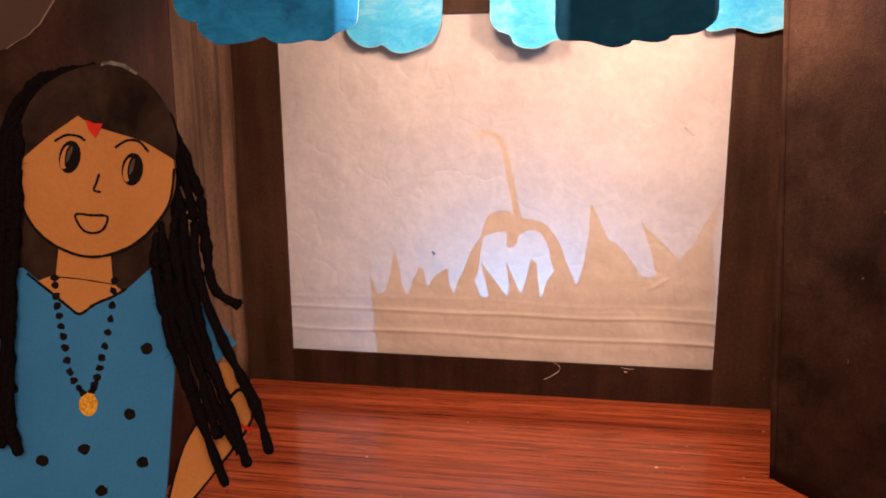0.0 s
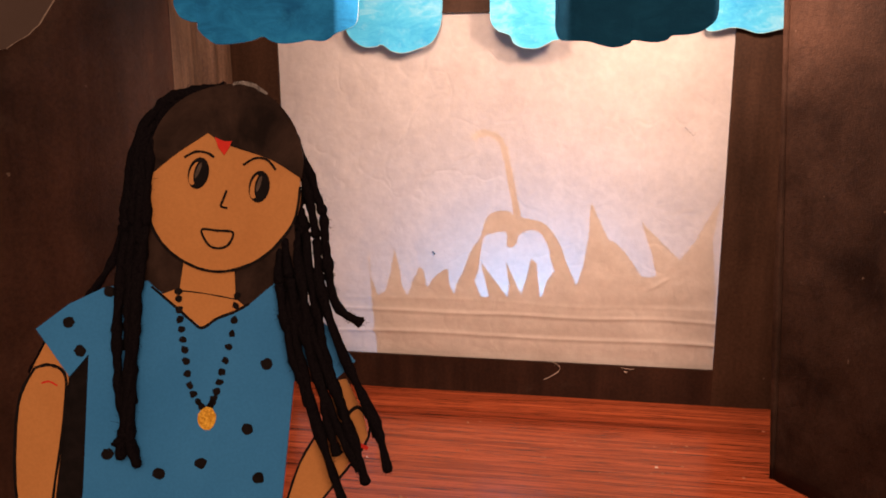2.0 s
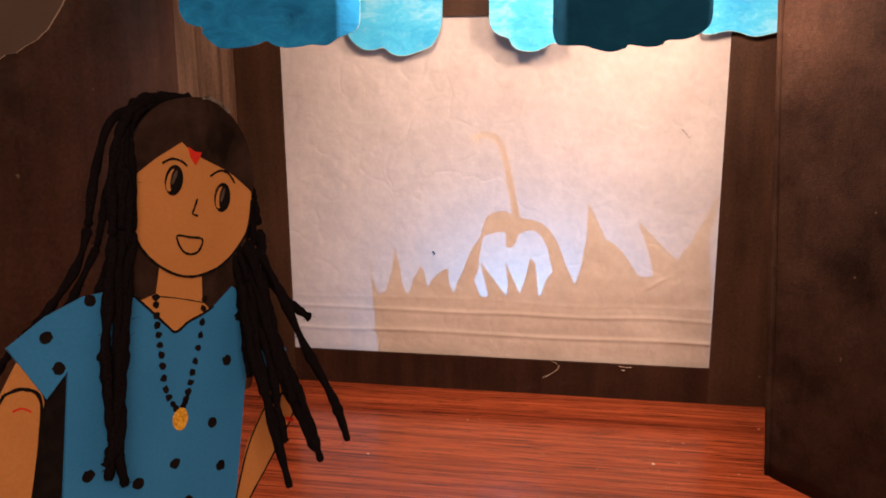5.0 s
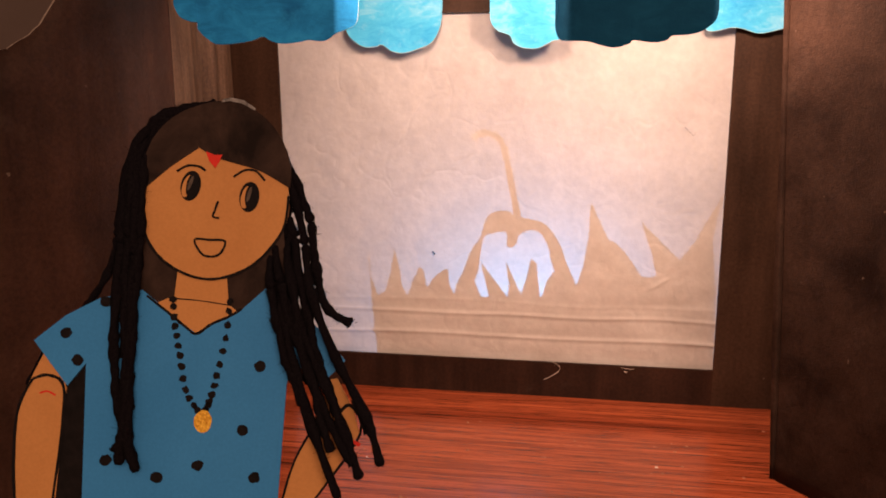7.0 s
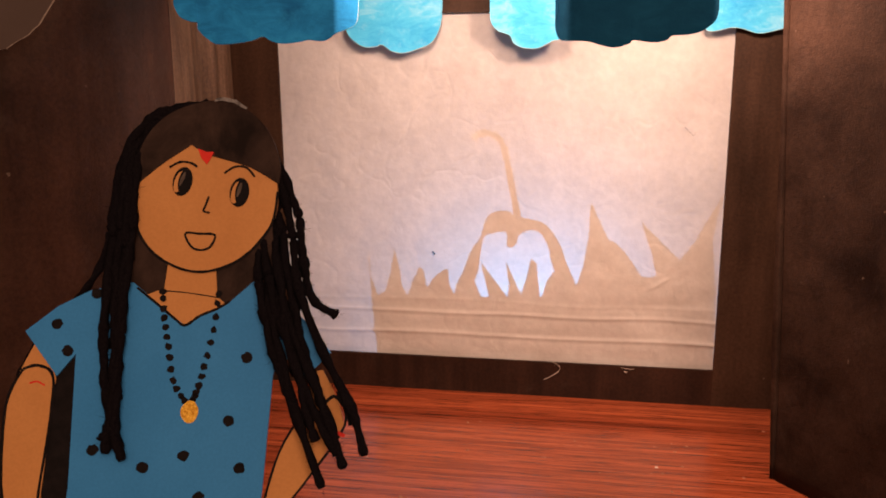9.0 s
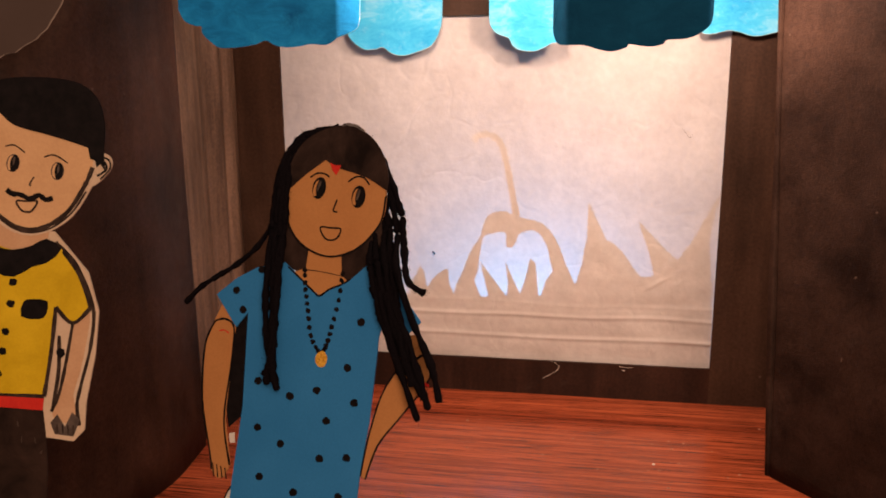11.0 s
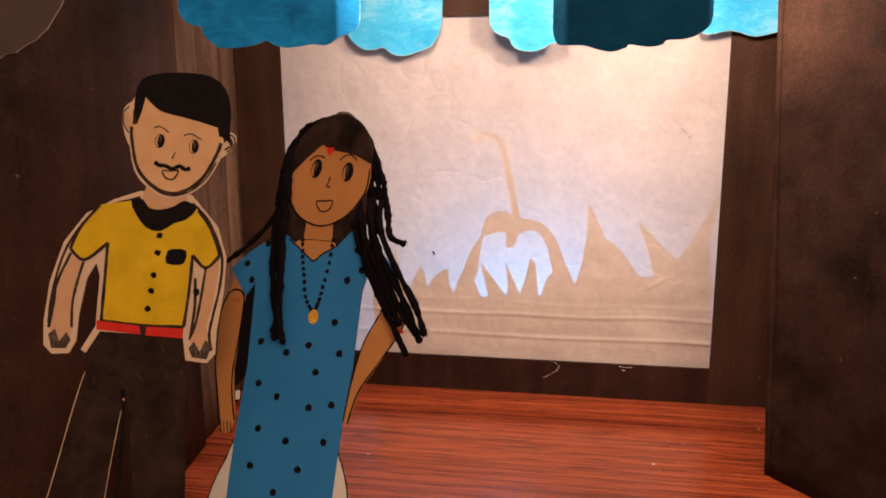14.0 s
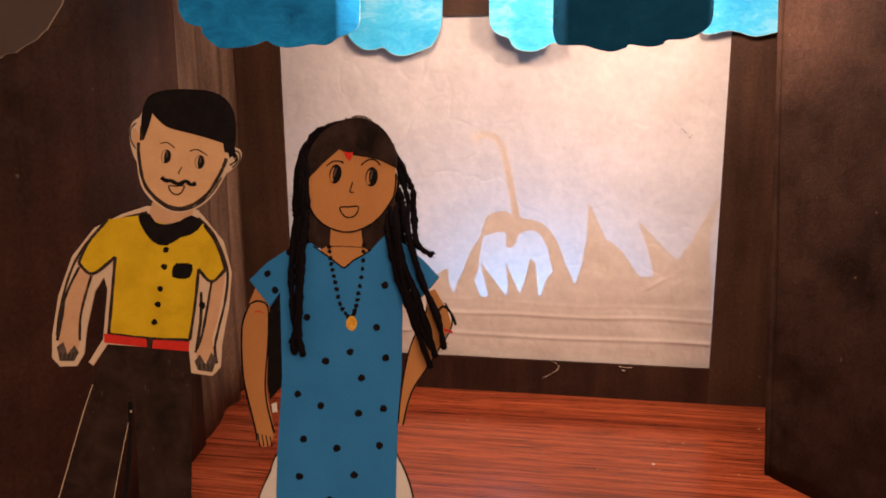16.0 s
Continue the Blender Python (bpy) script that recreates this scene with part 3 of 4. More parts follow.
def woman():
    c = Cut()
    # baggy white trousers, then the dress and arms
    c.poly([(-44, 88), (-49, 77), (-51, 70), (-56, 61), (-60, 50), (-61, 38), (-55, 8), (-56, 0), (-18, 0), (-14, 30), (-6, 50), (2, 30), (6, 0), (34, 0), (32, 8), (37, 42), (35, 59), (31.3, 70.5), (26.7, 79), (22, 88)], 0.6, WHITE_CARD, 1.2)
    c.stroke([(-47, 81), (-49.5, 76), (-51.5, 70), (-56, 61), (-60, 50), (-61, 38), (-55, 8)], 1.0, 0.62, INK)
    c.stroke([(25.5, 82), (27.5, 78), (31.3, 70.5), (35, 59), (37, 42), (32, 8)], 1.0, 0.62, INK)
    c.poly([(-57, 171), (-46, 177), (-44, 120), (-52, 112), (-55, 125)], 0.4, INK, 0.8)
    c.poly([(-62, 180), (-68, 166), (-71, 155), (-69.5, 125), (-61.5, 96), (-60, 88), (-56, 84), (-52, 85), (-49, 92), (-54.5, 116), (-53.5, 146),
            (-53, 166), (-56, 174)], 0.7, SKIN_CARD, 1.2)
    c.stroke([(-66, 169), (-71, 155), (-69.5, 125), (-61.5, 96), (-60, 88)], 1.2, 0.72, INK)
    c.stroke([(-66, 169), (-60, 170.5), (-54, 166), (-53.7, 146), (-55, 116), (-49, 92)], 1.2, 0.72, INK)
    for q in range(4):
        c.stroke([(-59.5 + 2.6 * q, 92 - 0.6 * q), (-58 + 2.6 * q, 84.5)], 0.8, 0.74, INK)
    c.stroke([(-63, 163.6), (-60, 164.4), (-57, 163)], 0.7, 0.74, RED)
    c.poly([(46, 172), (44, 157), (35.2, 141), (29.9, 119), (27.2, 98), (29.9, 96.4), (35.3, 115), (47.5, 132.6), (59.5, 152.4), (57, 161), (50, 173)], 0.7, SKIN_CARD, 1.2)
    c.stroke([(45, 163), (43.8, 157.7), (35.2, 141.1), (29.9, 119), (27.2, 97.7)], 0.9, 0.72, INK)
    c.stroke([(29.9, 96.4), (35.3, 114.8), (47.5, 132.6), (59.9, 152.4), (56, 165)], 0.9, 0.72, INK)
    c.stroke([(50, 158), (55, 163), (60, 158), (62, 152)], 1.4, 0.76, INK)
    c.stroke([(55, 150), (60, 148)], 1.4, 0.78, RED)
    # white patch standing in for the glint on a bit of clear tape
    c.poly([(-51, 109), (-47.6, 110), (-47, 104.5), (-50, 104)], 0.9, WHITE_CARD, 0.2)
    c.poly([(-28, 232), (-29, 212), (-27.3, 203), (-16, 199), (7, 199), (14, 194), (27, 197), (29, 212), (26, 232)], 0.75, BROWN_CAP, 1.0)
    c.poly([(-13.2, 216), (5, 216), (6.9, 200), (12, 196), (-4.7, 186), (-22, 199), (-14.1, 202.5)], 1.0, SKIN_CARD, 1.0)
    c.stroke([(-16, 201.5), (-5, 201), (8, 199.5)], 0.45, 1.03, INK)
    c.poly([(-66.4, 183.6), (-54.7, 193.7), (-42.3, 200.6), (-26.3, 204.3), (-21, 200.1), (-13, 193.8), (-4.7, 188.2), (4, 193.5), (11.5, 197.4), (20.9, 206.5),
            (33, 199.7), (44, 190), (52.9, 179.8), (42.4, 168.6), (33.2, 180), (30.8, 170), (29.6, 126.4), (27, 100), (25.5, 60), (25, 38), (-46.6, 38),
            (-47, 60), (-46.5, 84), (-44, 125), (-46, 175.6), (-52.5, 166.8)], 1.3, BLUE_CARD, 1.2)
    c.stroke([(-24.6, 202.2), (-15.9, 195.9), (-9, 190.7), (-4.7, 188.2), (0.8, 192.1), (7.2, 195.1), (12.1, 198.3)], 1.0, 1.34, INK)
    for x, z in ((-40.2, 199.2), (-54.4, 187), (-49.2, 176.6), (-33.9, 179.7), (-28.6, 159.6), (25.3, 194.4), (29.5, 182.5), (20.4, 176.6), (15, 152.2),
                 (-36, 139.4), (-16.6, 133.6), (-1.3, 138.5), (20.4, 134.7), (5.6, 123.3), (-33.9, 114.7), (-19.5, 108), (3.6, 103.4), (18.8, 106),
                 (-30.1, 89), (-9.5, 83.8), (16.1, 85.4), (-32.6, 67.9), (0.9, 69), (-14, 55), (14, 52)):
        c.oval(x, z, 2.3, 2.1, 1.36, INK, wob=0.13, n=14)
    for line in ([(-14.4, 201), (-13, 190.6), (-10.5, 179.8), (-7.6, 166.8), (-2.7, 159.4)], [(7.5, 201), (6.6, 186.8), (4.1, 172.5), (1.9, 162.7), (0.5, 159.4)]):
        for i, (x, z) in enumerate(smooth_line(line, False, 3)):
            c.oval(x, z, 1.45, 1.4, 1.45, INK, wob=0.25, n=9)
    c.oval(-0.2, 155, 3.4, 4.4, 1.5, GOLD, wob=0.06)
    # head
    c.poly([(-27.6, 229.4), (-27.8, 244.8), (-22, 262), (0, 272), (22, 262), (28, 242.7), (26.3, 229.3), (17, 216.8), (5.2, 210.4), (-5.8, 209.8), (-17.1, 214.5),
            (-24.5, 221.9)], 1.6, SKIN_CARD, 1.4, 4)
    c.stroke([(-27.6, 240), (-27.4, 229.4), (-24.5, 221.9), (-17.1, 214.5), (-5.8, 209.8), (5.2, 210.4), (17, 216.8), (26.3, 229.3), (28, 243)], 1.0, 1.65, INK)
    crown = smooth_line([(-28.2, 243.5), (-28.6, 255.8), (-23.8, 267.1), (-14.2, 275.3), (1.1, 279.8), (13.8, 276.2), (23.3, 266.9), (28.2, 254.5), (28.2, 246)])
    hairline = smooth_line([(28.2, 246), (20, 250.6), (13.7, 253.2), (-0.9, 257), (-7.8, 260.7)]) + smooth_line([(-7.8, 260.7), (-13, 256.8), (-19.4, 251.8), (-28.2, 243.5)])
    c.poly(crown + hairline[1:-1], 1.9, BROWN_CAP, 1.4)
    # tape on the crown, opaque, its glint painted in grey tones
    c.poly([(0, 279), (3, 279.6), (8, 278.8), (13, 276.2), (13.6, 277), (9, 280), (4, 281), (0.6, 280.4)], 2.3, TAPE, 0.2)
    for x, z, lean in ((-10.2, 245.5, 8), (12.8, 242, 4)):
        c.oval(x, z, 3.9, 6.0, 1.9, INK, -lean)
        c.oval(x - 1.3, z - 0.2, 1.9, 4.5, 1.95, SKIN_CARD, -lean - 6)
        c.oval(x + 0.7, z, 2.4, 5.2, 2.0, INK, -lean)
        c.oval(x - 0.1, z + 1, 0.7, 3.1, 2.05, GREY_INK, -lean - 10)
    c.stroke([(-15.9, 251), (-11.8, 253.4), (-7.4, 253.2), (-4.8, 251.7)], 0.9, 1.9, INK)
    c.stroke([(6.2, 249.6), (10.4, 252.4), (14.9, 252.2), (18.5, 248.6)], 0.9, 1.9, INK)
    c.stroke([(0.8, 239.8), (-0.3, 236), (-0.9, 233.8), (1.6, 233.2)], 0.8, 1.9, INK)
    c.stroke([(-7.4, 224.5), (-1.6, 224.6), (4.3, 224.3), (2.9, 219.6), (-0.8, 218.1), (-4.6, 219.3)], 0.9, 1.9, INK, True)
    c.poly([(-5.1, 259.3), (-1.6, 258), (1.4, 258.2), (0.4, 255.4), (-1.1, 252.8), (-3.6, 255.6)], 2.0, RED)
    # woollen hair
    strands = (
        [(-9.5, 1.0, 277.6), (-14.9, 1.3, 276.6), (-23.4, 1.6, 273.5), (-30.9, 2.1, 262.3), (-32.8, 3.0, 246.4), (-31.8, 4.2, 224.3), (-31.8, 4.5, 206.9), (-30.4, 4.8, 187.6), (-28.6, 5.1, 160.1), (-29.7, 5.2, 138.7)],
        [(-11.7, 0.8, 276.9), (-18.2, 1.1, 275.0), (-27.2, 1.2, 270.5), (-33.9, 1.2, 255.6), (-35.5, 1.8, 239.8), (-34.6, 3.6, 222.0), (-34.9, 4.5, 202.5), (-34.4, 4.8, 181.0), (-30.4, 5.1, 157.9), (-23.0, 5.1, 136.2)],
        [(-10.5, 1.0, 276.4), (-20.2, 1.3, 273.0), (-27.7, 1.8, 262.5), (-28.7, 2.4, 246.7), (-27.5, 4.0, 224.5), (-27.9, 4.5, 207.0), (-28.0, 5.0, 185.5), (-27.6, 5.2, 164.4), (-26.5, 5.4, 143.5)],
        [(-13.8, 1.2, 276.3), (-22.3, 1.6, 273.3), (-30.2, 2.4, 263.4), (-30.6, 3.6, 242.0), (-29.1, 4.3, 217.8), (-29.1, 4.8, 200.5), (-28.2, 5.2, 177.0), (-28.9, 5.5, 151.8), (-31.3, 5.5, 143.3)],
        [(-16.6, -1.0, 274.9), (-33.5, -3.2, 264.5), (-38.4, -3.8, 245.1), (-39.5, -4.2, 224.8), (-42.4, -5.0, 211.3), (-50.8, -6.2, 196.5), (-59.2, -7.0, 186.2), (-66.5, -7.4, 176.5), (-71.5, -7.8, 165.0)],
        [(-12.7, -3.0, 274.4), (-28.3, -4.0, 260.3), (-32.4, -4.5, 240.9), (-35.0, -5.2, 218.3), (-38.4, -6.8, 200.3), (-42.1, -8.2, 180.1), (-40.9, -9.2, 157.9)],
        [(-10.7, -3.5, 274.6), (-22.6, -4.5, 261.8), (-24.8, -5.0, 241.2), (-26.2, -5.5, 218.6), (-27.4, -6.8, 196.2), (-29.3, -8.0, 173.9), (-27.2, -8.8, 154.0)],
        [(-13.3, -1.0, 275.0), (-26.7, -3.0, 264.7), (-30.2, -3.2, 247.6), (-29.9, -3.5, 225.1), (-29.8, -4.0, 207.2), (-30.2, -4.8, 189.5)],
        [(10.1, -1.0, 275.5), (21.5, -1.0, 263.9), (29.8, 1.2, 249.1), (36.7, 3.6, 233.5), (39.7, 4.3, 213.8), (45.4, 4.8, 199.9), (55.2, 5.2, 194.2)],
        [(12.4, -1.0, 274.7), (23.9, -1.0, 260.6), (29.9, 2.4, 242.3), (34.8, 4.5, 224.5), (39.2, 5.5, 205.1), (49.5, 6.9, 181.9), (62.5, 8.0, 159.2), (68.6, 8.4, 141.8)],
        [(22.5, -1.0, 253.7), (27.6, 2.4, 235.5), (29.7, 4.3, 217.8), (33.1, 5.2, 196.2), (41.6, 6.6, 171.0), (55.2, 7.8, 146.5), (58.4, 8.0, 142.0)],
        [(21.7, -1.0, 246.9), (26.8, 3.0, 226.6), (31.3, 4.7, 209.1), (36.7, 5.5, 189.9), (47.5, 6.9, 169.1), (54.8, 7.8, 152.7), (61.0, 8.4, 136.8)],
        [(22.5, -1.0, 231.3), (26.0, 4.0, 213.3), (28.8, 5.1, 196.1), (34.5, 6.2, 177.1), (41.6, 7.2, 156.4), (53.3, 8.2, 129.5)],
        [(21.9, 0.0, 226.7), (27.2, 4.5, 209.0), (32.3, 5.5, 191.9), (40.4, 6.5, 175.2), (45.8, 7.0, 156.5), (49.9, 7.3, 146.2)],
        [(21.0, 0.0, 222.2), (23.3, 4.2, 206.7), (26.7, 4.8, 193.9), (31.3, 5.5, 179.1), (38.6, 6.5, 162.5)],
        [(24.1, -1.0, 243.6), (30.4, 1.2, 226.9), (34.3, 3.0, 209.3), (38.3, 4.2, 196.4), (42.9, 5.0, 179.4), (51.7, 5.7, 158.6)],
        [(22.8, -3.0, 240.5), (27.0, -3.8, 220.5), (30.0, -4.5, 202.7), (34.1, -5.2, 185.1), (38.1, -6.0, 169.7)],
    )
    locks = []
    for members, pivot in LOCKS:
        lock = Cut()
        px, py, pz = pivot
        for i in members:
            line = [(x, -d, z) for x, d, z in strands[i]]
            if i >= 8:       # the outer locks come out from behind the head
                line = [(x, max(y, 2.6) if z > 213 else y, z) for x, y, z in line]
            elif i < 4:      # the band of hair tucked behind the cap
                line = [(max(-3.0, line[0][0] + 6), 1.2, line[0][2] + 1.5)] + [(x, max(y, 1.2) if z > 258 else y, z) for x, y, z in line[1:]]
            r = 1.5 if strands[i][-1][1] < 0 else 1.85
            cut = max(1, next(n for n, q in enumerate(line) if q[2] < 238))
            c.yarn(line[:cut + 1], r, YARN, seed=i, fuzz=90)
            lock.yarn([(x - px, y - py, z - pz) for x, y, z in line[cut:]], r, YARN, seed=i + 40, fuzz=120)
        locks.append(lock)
    ob = tagged(c.build("paper_puppet"), "paper cut-out puppet with woollen black hair, dotted blue dress and beads", "puppet")
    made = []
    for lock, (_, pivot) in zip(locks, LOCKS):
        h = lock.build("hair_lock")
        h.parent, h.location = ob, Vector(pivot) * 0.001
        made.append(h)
    return ob, made


def man():
    c = Cut(0.000883)
    c.poly([(-28, 133), (-4, 133), (-3.8, 104), (-8.2, 93.4), (-11.5, 68.7), (-15.2, 36), (-19, 0), (-22, -36), (-22, -40), (-70, -40), (-66, -34), (-49.6, 33.5), (-38.9, 84), (-33.6, 105)], 0.6, TROUSER, 1.2)
    c.poly([(-7.7, 132), (25.6, 132), (28.8, 103), (32.7, 40), (36, -34), (46, -40), (6, -40), (0.4, 37.5), (-4.7, 79.7), (-7.3, 95)], 0.65, TROUSER, 1.2)
    c.stroke([(-33.6, 105), (-38.9, 84), (-49.6, 33.5), (-64, -30)], 0.5, 0.63, PALE_CARD)
    c.stroke([(-8.2, 93), (-11.5, 68.7), (-15.2, 36), (-21, -30)], 0.4, 0.63, PALE_CARD)
    c.poly([(-7.5, 219), (-22.8, 212.8), (-39.5, 202.8), (-52, 184.3), (-58.8, 159.3), (-60.9, 134.7), (-60, 120), (-54.6, 114.9), (-44.2, 116), (-40.3, 124),
            (-39.8, 140), (-36.4, 163), (-31.2, 173), (-28.5, 165), (-29, 134), (-37, 119), (-34, 117), (-26, 131), (25, 131), (27.5, 117), (40.7, 116), (45.5, 122),
            (45.3, 136), (47.9, 160), (48, 181.7), (41.5, 200.4), (31.6, 211), (24, 219)], 0.9, PALE_CARD, 1.2)
    for pts in ([(-7, 215), (-23, 209.5), (-38, 199.5), (-49.5, 182), (-56, 158), (-58, 134)], [(25, 214), (36, 203), (45, 184), (45.5, 165), (42.5, 146), (41, 134), (43, 124)]):
        c.stroke(pts, 1.7, 0.93, LINE_INK)
    c.poly([(-46.3, 178.5), (-38.3, 174.2), (-41.4, 160.7), (-43.8, 146.5), (-43.4, 132.6), (-45.4, 124), (-54, 123), (-56.5, 131.5), (-54.5, 145.7), (-53.2, 159.7)], 1.0, ARM_CARD, 0.4, 2)
    c.poly([(36.4, 176), (43.6, 182), (43.4, 167.4), (41.2, 149.8), (38.9, 139), (41, 127), (33.2, 125), (29.5, 129), (32.4, 138.5), (34, 152.6)], 1.0, ARM_CARD, 0.4, 2)
    for pts in ([(-39, 173), (-42, 160), (-44, 146.5), (-43.4, 132)], [(-47, 178), (-54, 160), (-55.5, 146), (-57.5, 131)], [(36, 174), (34, 153), (32, 139), (29, 130)], [(30, 168), (31, 150), (29.5, 132)]):
        c.stroke(pts, 1.7, 1.05, LINE_INK)
    for x0, s in ((-50.5, 1), (36, -1)):
        c.poly([(x0 - 7 * s, 127), (x0 - 3 * s, 130.5), (x0, 123), (x0 + 4 * s, 129), (x0 + 7 * s, 124.5), (x0 + 4.5 * s, 119), (x0 - 4.5 * s, 118.4)], 1.1, GREY_INK, 0.3)
        for q in (-4, -1.4, 1.2, 3.8):
            c.stroke([(x0 + q * s, 124), (x0 + (q - 0.6) * s, 119.5)], 0.8, 1.14, LINE_INK)
    # black strip painted in for the shade in the gap between the legs
    c.stroke([(-9.5, 96), (-7.8, 70), (-8.5, 36), (-12, -30)], 2.6, 0.67, INK)
    # a glint, painted as a small pale spot
    c.oval(-8.6, 90, 0.5, 0.8, 0.7, PALE_CARD, wob=0.2, n=8)
    # short grey strokes: scuffs, and streaks of gloss put into colour
    rnd = random.Random(11)
    for _ in range(26):
        x, z = rnd.choice(((-30, 108), (-26, 96), (4, 112), (20, 118), (12, 70), (-36, 60), (22, 40), (-6, 101)))
        x, z = x + rnd.uniform(-7, 7), z + rnd.uniform(-12, 9)
        if not -9 < x < -3:
            c.stroke([(x, z), (x + rnd.uniform(-0.6, 0.6), z - rnd.uniform(0.8, 4))], rnd.uniform(0.15, 0.4), 0.66, GREY_INK)
    c.oval(31.2, 159.5, 2.2, 2.2, 1.1, INK, wob=0.15)
    c.poly([(-31.2, 208.7), (-12.3, 212.6), (5.5, 208.1), (28, 210.9), (37.7, 198.4), (44.2, 183.2), (36.1, 174.8), (27.5, 182), (26.8, 159.1), (25.1, 137.3),
            (-25.6, 137.5), (-25.2, 158.5), (-24.9, 185.8), (-38.3, 174.2), (-47.5, 180.5), (-42.3, 193.8)], 1.3, YELLOW, 0.6)
    for pts in ([(-31.2, 208.7), (-42.3, 193.8), (-47.5, 180.5)], [(-47.5, 180.5), (-38.3, 174.2), (-24.9, 185.8)], [(-24.9, 185.8), (-25.2, 158.5), (-25.6, 137.5)],
                [(-26, 137.6), (0, 136.6), (25, 137.3)], [(25.1, 137.3), (26.8, 159.1), (27.5, 182)], [(27.5, 182), (36.1, 174.8), (44.2, 183.2)], [(44.2, 183.2), (37.7, 198.4), (29, 210)]):
        c.stroke(pts, 2.0, 1.33, LINE_INK)
    c.poly([(-28.5, 137.6), (-2, 136.2), (-1, 131), (-28, 132)], 1.35, RED, 0.3)
    c.poly([(-2, 136.6), (3, 136.6), (3, 130.4), (-2, 130.6)], 1.33, LINE_INK, 0.3)
    c.poly([(2.4, 136), (25.1, 136.4), (24.9, 130.4), (2, 130.6)], 1.35, RED, 0.3)
    c.poly([(-12.3, 212.6), (-5.5, 214.2), (-1.6, 209.3), (5.5, 208.4), (14, 211.2), (20.7, 215.2), (28, 210.6), (21.6, 203.4), (14.8, 200.8), (6.5, 195.2), (-2.4, 197),
            (-9.3, 205.2)], 1.55, INK, 0.3, 2)
    for x, z in ((6.4, 192.6), (6.0, 181.9), (4.5, 168), (3.8, 158.3), (2.3, 147)):
        c.oval(x, z, 2.0, 1.9, 1.45, INK, wob=0.15, n=14)
    c.poly([(12, 183.4), (16, 185), (23.4, 184.6), (23.1, 178), (20, 175.4), (11.4, 176)], 1.45, INK, 0.3, 2)
    # neck and head
    c.poly([(-4, 222), (22, 222), (21, 214), (14, 211), (5.5, 208.5), (-1.6, 209.5), (-6, 214)], 1.3, ARM_CARD, 0.5)
    c.poly([(-17, 270), (-16.8, 254), (-12.2, 232), (-2.4, 221), (9, 216), (21, 218.4), (32, 227), (39.8, 241.5), (42.6, 252), (43, 262), (42, 279), (20, 290), (-8, 284)], 1.5, PALE_CARD, 1.2, 3)
    c.poly([(-14, 272), (-18.6, 271.6), (-21.4, 266), (-20.4, 257), (-16.5, 247), (-13, 250)], 1.48, PALE_CARD, 1.1, 3)
    c.poly([(38, 259), (44.6, 259.6), (48.8, 256.6), (48, 250.6), (41, 243), (37, 246)], 1.48, PALE_CARD, 1.1, 3)
    c.poly([(-15.2, 269.3), (-14.6, 250.2), (-10, 233), (-0.9, 223.6), (10, 218.8), (20.2, 221.2), (30.1, 229.6), (37.4, 243.8), (40, 254.5), (37.3, 264), (16.5, 272), (-8, 281)], 1.7, FACE_PAINT, 0.4, 3)
    c.stroke([(-15.2, 258), (-14.6, 250.2), (-10, 233), (-0.9, 223.6), (10, 218.8), (20.2, 221.2), (30.1, 229.6), (37.4, 243.8), (40, 252)], 2.1, 1.75, LINE_INK)
    c.stroke([(-9, 231.5), (-2.5, 223.5), (9, 217.6), (21, 219.8), (31.5, 228.6), (37.8, 240)], 0.9, 1.72, LINE_INK)
    c.oval(-17.6, 261.4, 2.0, 5.4, 1.62, ARM_CARD, 8)
    c.stroke([(-16.6, 254), (-20, 259), (-20.6, 266), (-17.5, 270)], 1.0, 1.8, GREY_INK)
    c.stroke([(42, 256), (45.5, 255), (46.5, 251.5), (42.5, 248)], 1.2, 1.8, INK)
    c.poly(smooth_line([(-12.5, 262), (-14.4, 269.4), (-13.4, 281.8), (-7.9, 289.2), (7.6, 292.8), (28.6, 292.7), (39.6, 286.2), (44.4, 274), (45, 259), (46, 251)])
           + [(43.5, 254), (42, 252.2), (41, 255.5), (38.6, 256), (37.3, 261.3)] + smooth_line([(37.3, 261.3), (28, 263.6), (16.7, 265.9), (2.5, 268.6), (-4.9, 273.7), (-7.9, 276.9)])[1:]
           + [(-9.2, 270), (-11, 263.5)], 2.0, INK, 0.4)
    c.poly([(-15, 268), (-9, 274), (-9.6, 268), (-12, 260), (-14.6, 259)], 1.85, LINE_INK, 0.2)
    c.stroke([(43, 258), (47.5, 256.2), (48.2, 252), (44, 246.5)], 0.9, 1.8, LINE_INK)
    for x, z, lean in ((2.5, 250.5, 6), (23.6, 248.6, 2)):
        c.oval(x, z, 3.1, 4.4, 1.9, GREY_INK, -lean)
        c.oval(x - 0.8, z, 1.7, 3.6, 1.95, FACE_PAINT, -lean)
        c.oval(x + 0.7, z, 2.0, 4.1, 2.0, INK, -lean)
        c.oval(x + 0.4, z + 1, 0.5, 2.2, 2.05, GREY_INK, -lean)
    for pts in ([(-1.6, 258.2), (2.5, 259.2), (7.7, 256.1)], [(16.9, 254.8), (21.6, 256.2), (28.2, 253)], [(12.8, 244.7), (11, 241), (11.7, 240.2)]):
        c.stroke(pts, 0.7, 1.9, LINE_INK)
    c.stroke([(0.4, 237.4), (3.2, 235.6), (6.8, 235.6), (11.5, 234), (15.8, 236), (19, 234.2), (22.4, 235.2)], 2.5, 1.9, INK)
    c.stroke([(5.4, 232.2), (10, 232.6), (15.1, 233), (13.3, 228.6), (11, 227.4), (7.8, 228.2)], 1.0, 1.9, LINE_INK, True)
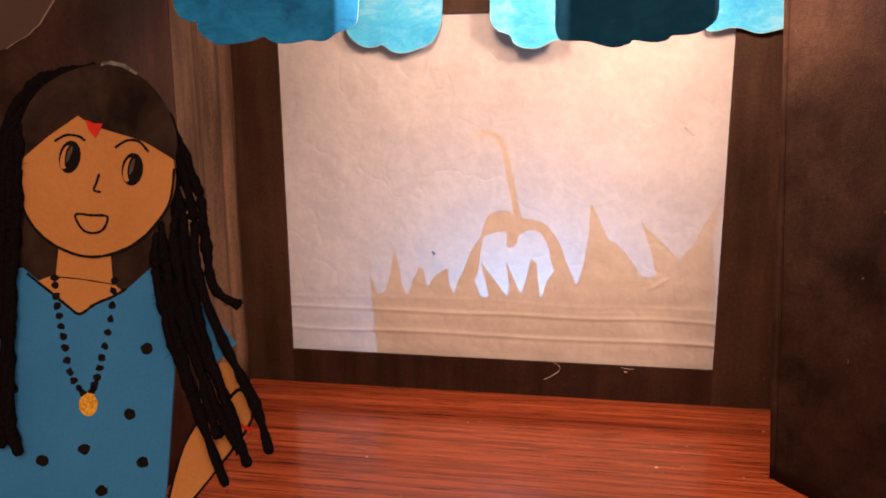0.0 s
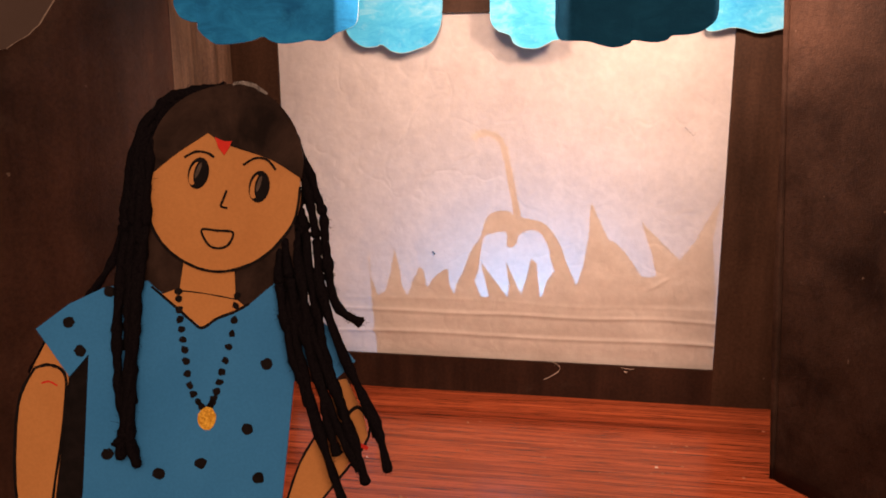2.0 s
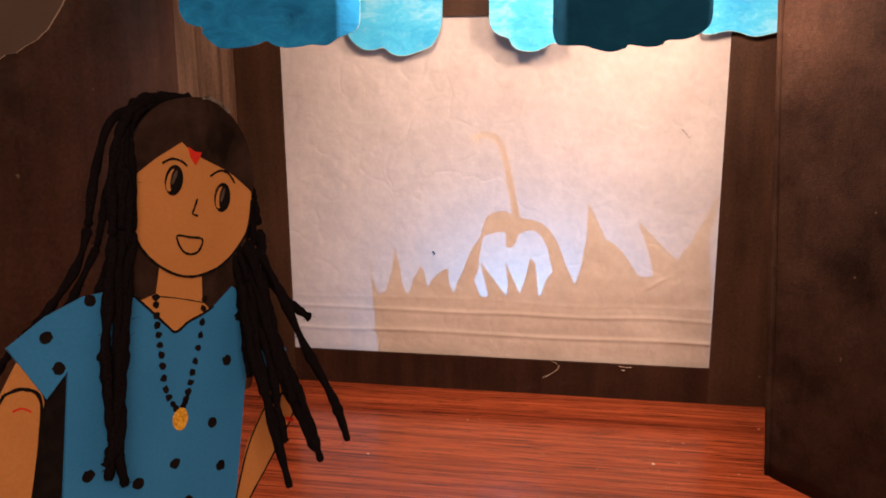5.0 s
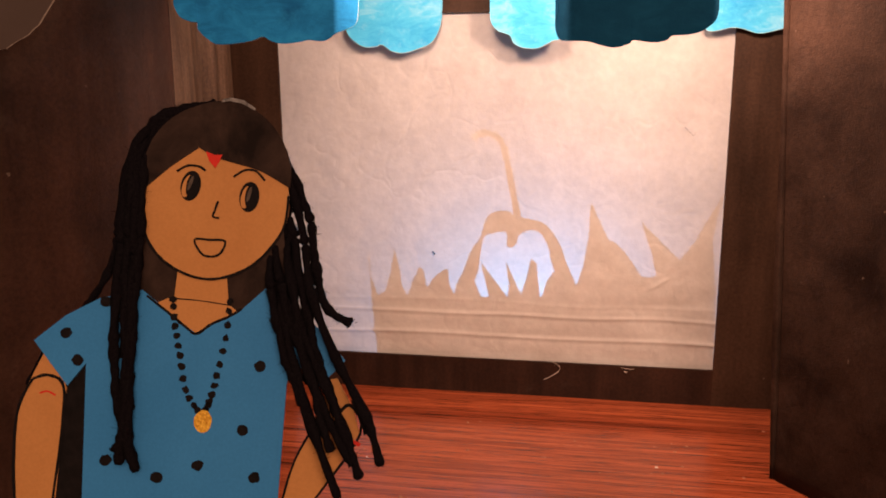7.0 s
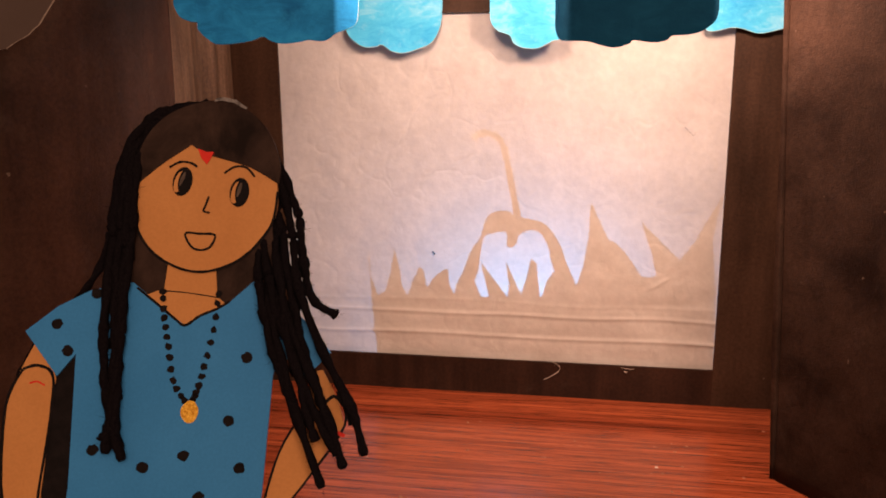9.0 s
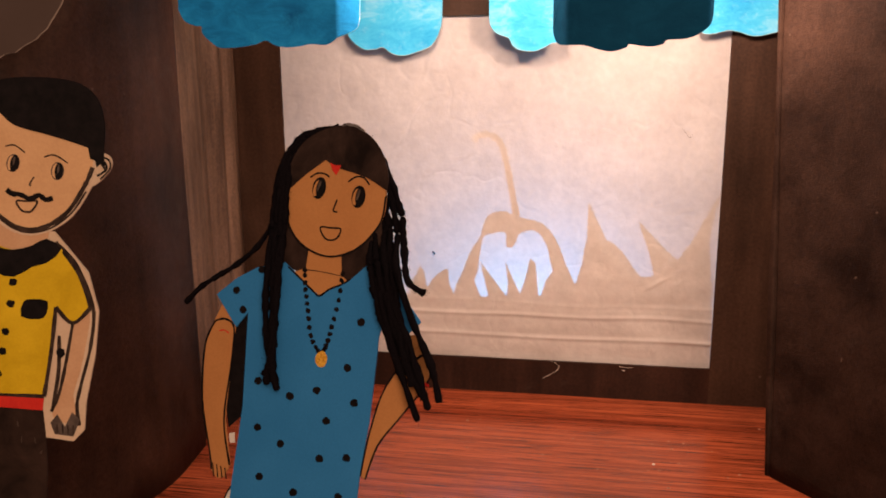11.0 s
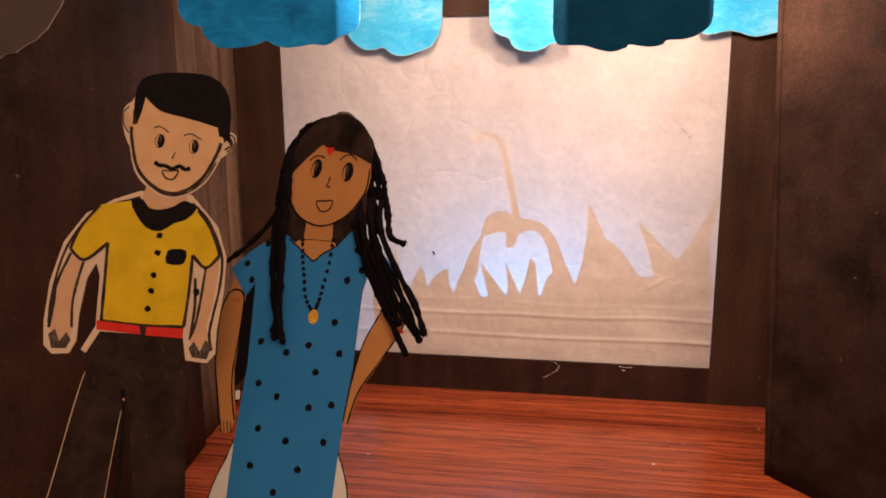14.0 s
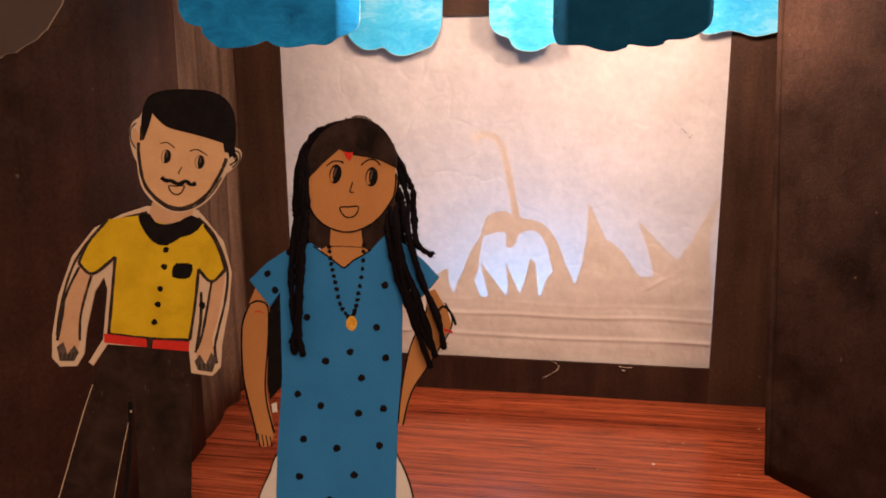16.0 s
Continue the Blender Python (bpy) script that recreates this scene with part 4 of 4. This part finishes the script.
    return tagged(c.build("paper_puppet"), "pale card cut-out puppet in yellow shirt and dark trousers", "puppet")


WOMAN, HAIR = woman()
MAN = man()


# ---- what moves ----
def motions():
    walk(WOMAN, [(t, pose(*r)) for t, *r in (
        (0, -0.0999, -0.5146, 0.0375, -11, 3, 9.4),
        (0.5, -0.0913, -0.511, 0.0336, -11.1, 3.2, 9.3),
        (1, -0.0801, -0.5114, 0.0331, -11.9, 3.6, 9.5),
        (1.5, -0.0665, -0.5098, 0.0334, -12, 4, 9.2),
        (2, -0.0602, -0.5137, 0.033, -13.5, 4.2, 8.5),
        (2.5, -0.0581, -0.5172, 0.0324, -14.7, 6.6, 10.1),
        (3, -0.0607, -0.5292, 0.0333, -19.3, 5.5, 9.4),
        (3.5, -0.0723, -0.5088, 0.0276, -1.5, 15.7, 69.3),
        (4, -0.0791, -0.5045, 0.0289, 6.4, 12.6, 90.0),
        (4.2, -0.0795, -0.507, 0.0289, 6.4, 12.8, 93.0),
        (6.3, -0.0465, -0.5388, 0.0401, -24.1, -2.1, 4.2),
        (6.5, -0.0477, -0.5345, 0.0379, -21.7, -0.3, 7.7),
        (7, -0.0597, -0.5131, 0.0297, -16.4, 2.8, 10.5),
        (7.5, -0.0581, -0.5147, 0.0307, -17.2, 2.8, 10.6),
        (8, -0.0635, -0.5148, 0.0292, -17.1, 2.7, 10.9),
        (8.5, -0.0662, -0.5172, 0.0312, -17.5, 2.8, 11.5),
        (9, -0.0654, -0.5184, 0.0345, -19.6, 2.9, 10.2),
        (9.2, -0.0632, -0.5197, 0.035, -20.4, 2.7, 7.5),
        (11.3, -0.0564, -0.3957, 0.0131, -14.6, 1, -8.3),
        (11.5, -0.0424, -0.4235, 0.0188, -23.6, -3.8, -8.8),
        (12, -0.0315, -0.4076, 0.0095, -24.2, -5.2, -12.7),
        (12.5, -0.0517, -0.3841, 0.0217, -21, -4.8, -10.8),
        (13, -0.0588, -0.3757, 0.0255, -21.2, -4.6, -18.4),
        (13.5, -0.0674, -0.3748, 0.0303, -21.0, -3.8, -19.8),
        (14, -0.0722, -0.3849, 0.0321, -23.2, -5.5, -15.6),
        (14.5, -0.0636, -0.3832, 0.0244, -22.0, -5.2, -13.3),
        (15, -0.0587, -0.3822, 0.0238, -21.7, -5.7, -14.2),
        (15.5, -0.0516, -0.3784, 0.0181, -21.4, -5.4, -12.1),
        (16, -0.0368, -0.3692, 0.0238, -19.8, -5.3, -2.4),
    )])
    walk(MAN, [(t, pose(*r)) for t, *r in (
        (0.0, -0.42, -0.70, 0.06, -10, 5, 10), (9.2, -0.42, -0.70, 0.06, -10, 5, 10), (10.2, -0.33, -0.60, 0.06, -10, 6, 12),
        (11.3, -0.1454, -0.4463, 0.0538, -9.7, 6.7, 12.8),
        (11.5, -0.139, -0.4312, 0.0474, -10.5, 6.9, 11.4),
        (12, -0.1243, -0.4119, 0.035, -14.9, 6, 9.4),
        (12.5, -0.1444, -0.3932, 0.0477, -12.2, 4.9, 9.6),
        (13, -0.152, -0.3929, 0.0576, -11.2, 4.9, 10),
        (13.5, -0.1546, -0.3915, 0.0607, -11.1, 5.1, 10.1),
        (14, -0.1574, -0.3909, 0.0611, -11.4, 4.9, 9.7),
        (14.5, -0.1512, -0.3929, 0.0546, -12, 4.9, 9),
        (15, -0.1517, -0.3889, 0.0507, -11.4, 5.2, 8.5),
        (15.5, -0.1521, -0.3902, 0.047, -12.6, 4.9, 9.1),
        (16, -0.1561, -0.3874, 0.0524, -11.7, 4.6, 9),
    )])
    # the locks hang and swing as the puppet turns, fitted to the camera's view: seconds and three turns, at rest in
    # between
    still = [(0.0, 0, 0, 0), (3.0, 0, 0, 0)]
    rest = [(6.3, 0, 0, 0), (9.2, 0, 0, 0)]
    swings = (
        ([(3.5, -14.5, 9.5, -1.9), (4.0, -12.5, 2.3, -0.8), (4.2, -10.4, 4.6, -0.9)],
         [(12, -2, -2.3, 0), (13.5, -2.5, -5, 0), (15, -2.5, -8.0, 0), (15.5, -2.5, -4, 0), (16, -4.0, 2.1, 0)]),
        ([(3.5, 3.7, 6, -1.7), (4.0, 3.4, -3.9, -2.1), (4.2, 4.3, -5.1, -2.7)],
         [(12, -8, 24, 6), (13.5, -16, 9, 8), (15, -16, 5.5, 8), (15.5, -14, 5, 7), (16, 10, -18, -4)]),
        ([(3.5, 0, 8, 0), (4.0, 1.3, 16.9, 1.2), (4.2, 2.1, 15.8, 1.2)],
         [(12, 0, 15, 0), (13.5, 0, 20, 0), (15, 0, 18, 0), (16, 0, 0, 0)]),
        ([(3.5, 0, 4, 0), (4.0, -0.4, 18.8, 0.8), (4.2, 0.6, 18.0, 0.9)], [(12, 0, 0, 0), (16, 0, 0, 0)]),
        ([(3.5, -27.7, 9.8, -13.2), (4.0, -19.9, 3.9, -8.4), (4.2, -23.1, 5.6, -10.2)],
         [(12, -4, -2, 0), (13.5, 0, -6, 0), (15, -1, -6, 0), (15.5, 0, -2, 0), (16, 0, 7.5, 0)]),
        ([(3.5, -25.3, 11.8, -12.2), (4.0, -18.4, 9.5, -8.5), (4.2, -20.2, 10.7, -9.5)],
         [(12, 1.3, -3.2, 0.6), (13.5, 2, -8, 0), (15, -0.9, -8.1, 0.2), (15.5, 0, -4, 0), (16, 0, 5.5, 0)]),
        ([(3.5, -25.9, 12.7, -12.2), (4.0, -29.9, 20.7, -16.2), (4.2, -30, 21.7, -16.5)],
         [(12, 1, -6, 0), (13.5, 1.5, -9, 0), (15, 1.5, -10, 0), (15.5, 1, -5, 0), (16, 0, 3, 0)]),
        ([(3.5, -23, 12.2, -8.8), (4.0, -27.4, 18.3, -12), (4.2, -28.4, 18.4, -12.4)], [(12, 0, 0, 0), (16, 0, 0, 0)]),
    )
    for lock, (_, pivot), (turning, later) in zip(HAIR, LOCKS, swings):
        x, y, z = Vector(pivot) * 0.001
        walk(lock, [(t, pose(x, y, z, *turn)) for t, *turn in still + turning + rest + later])


motions()
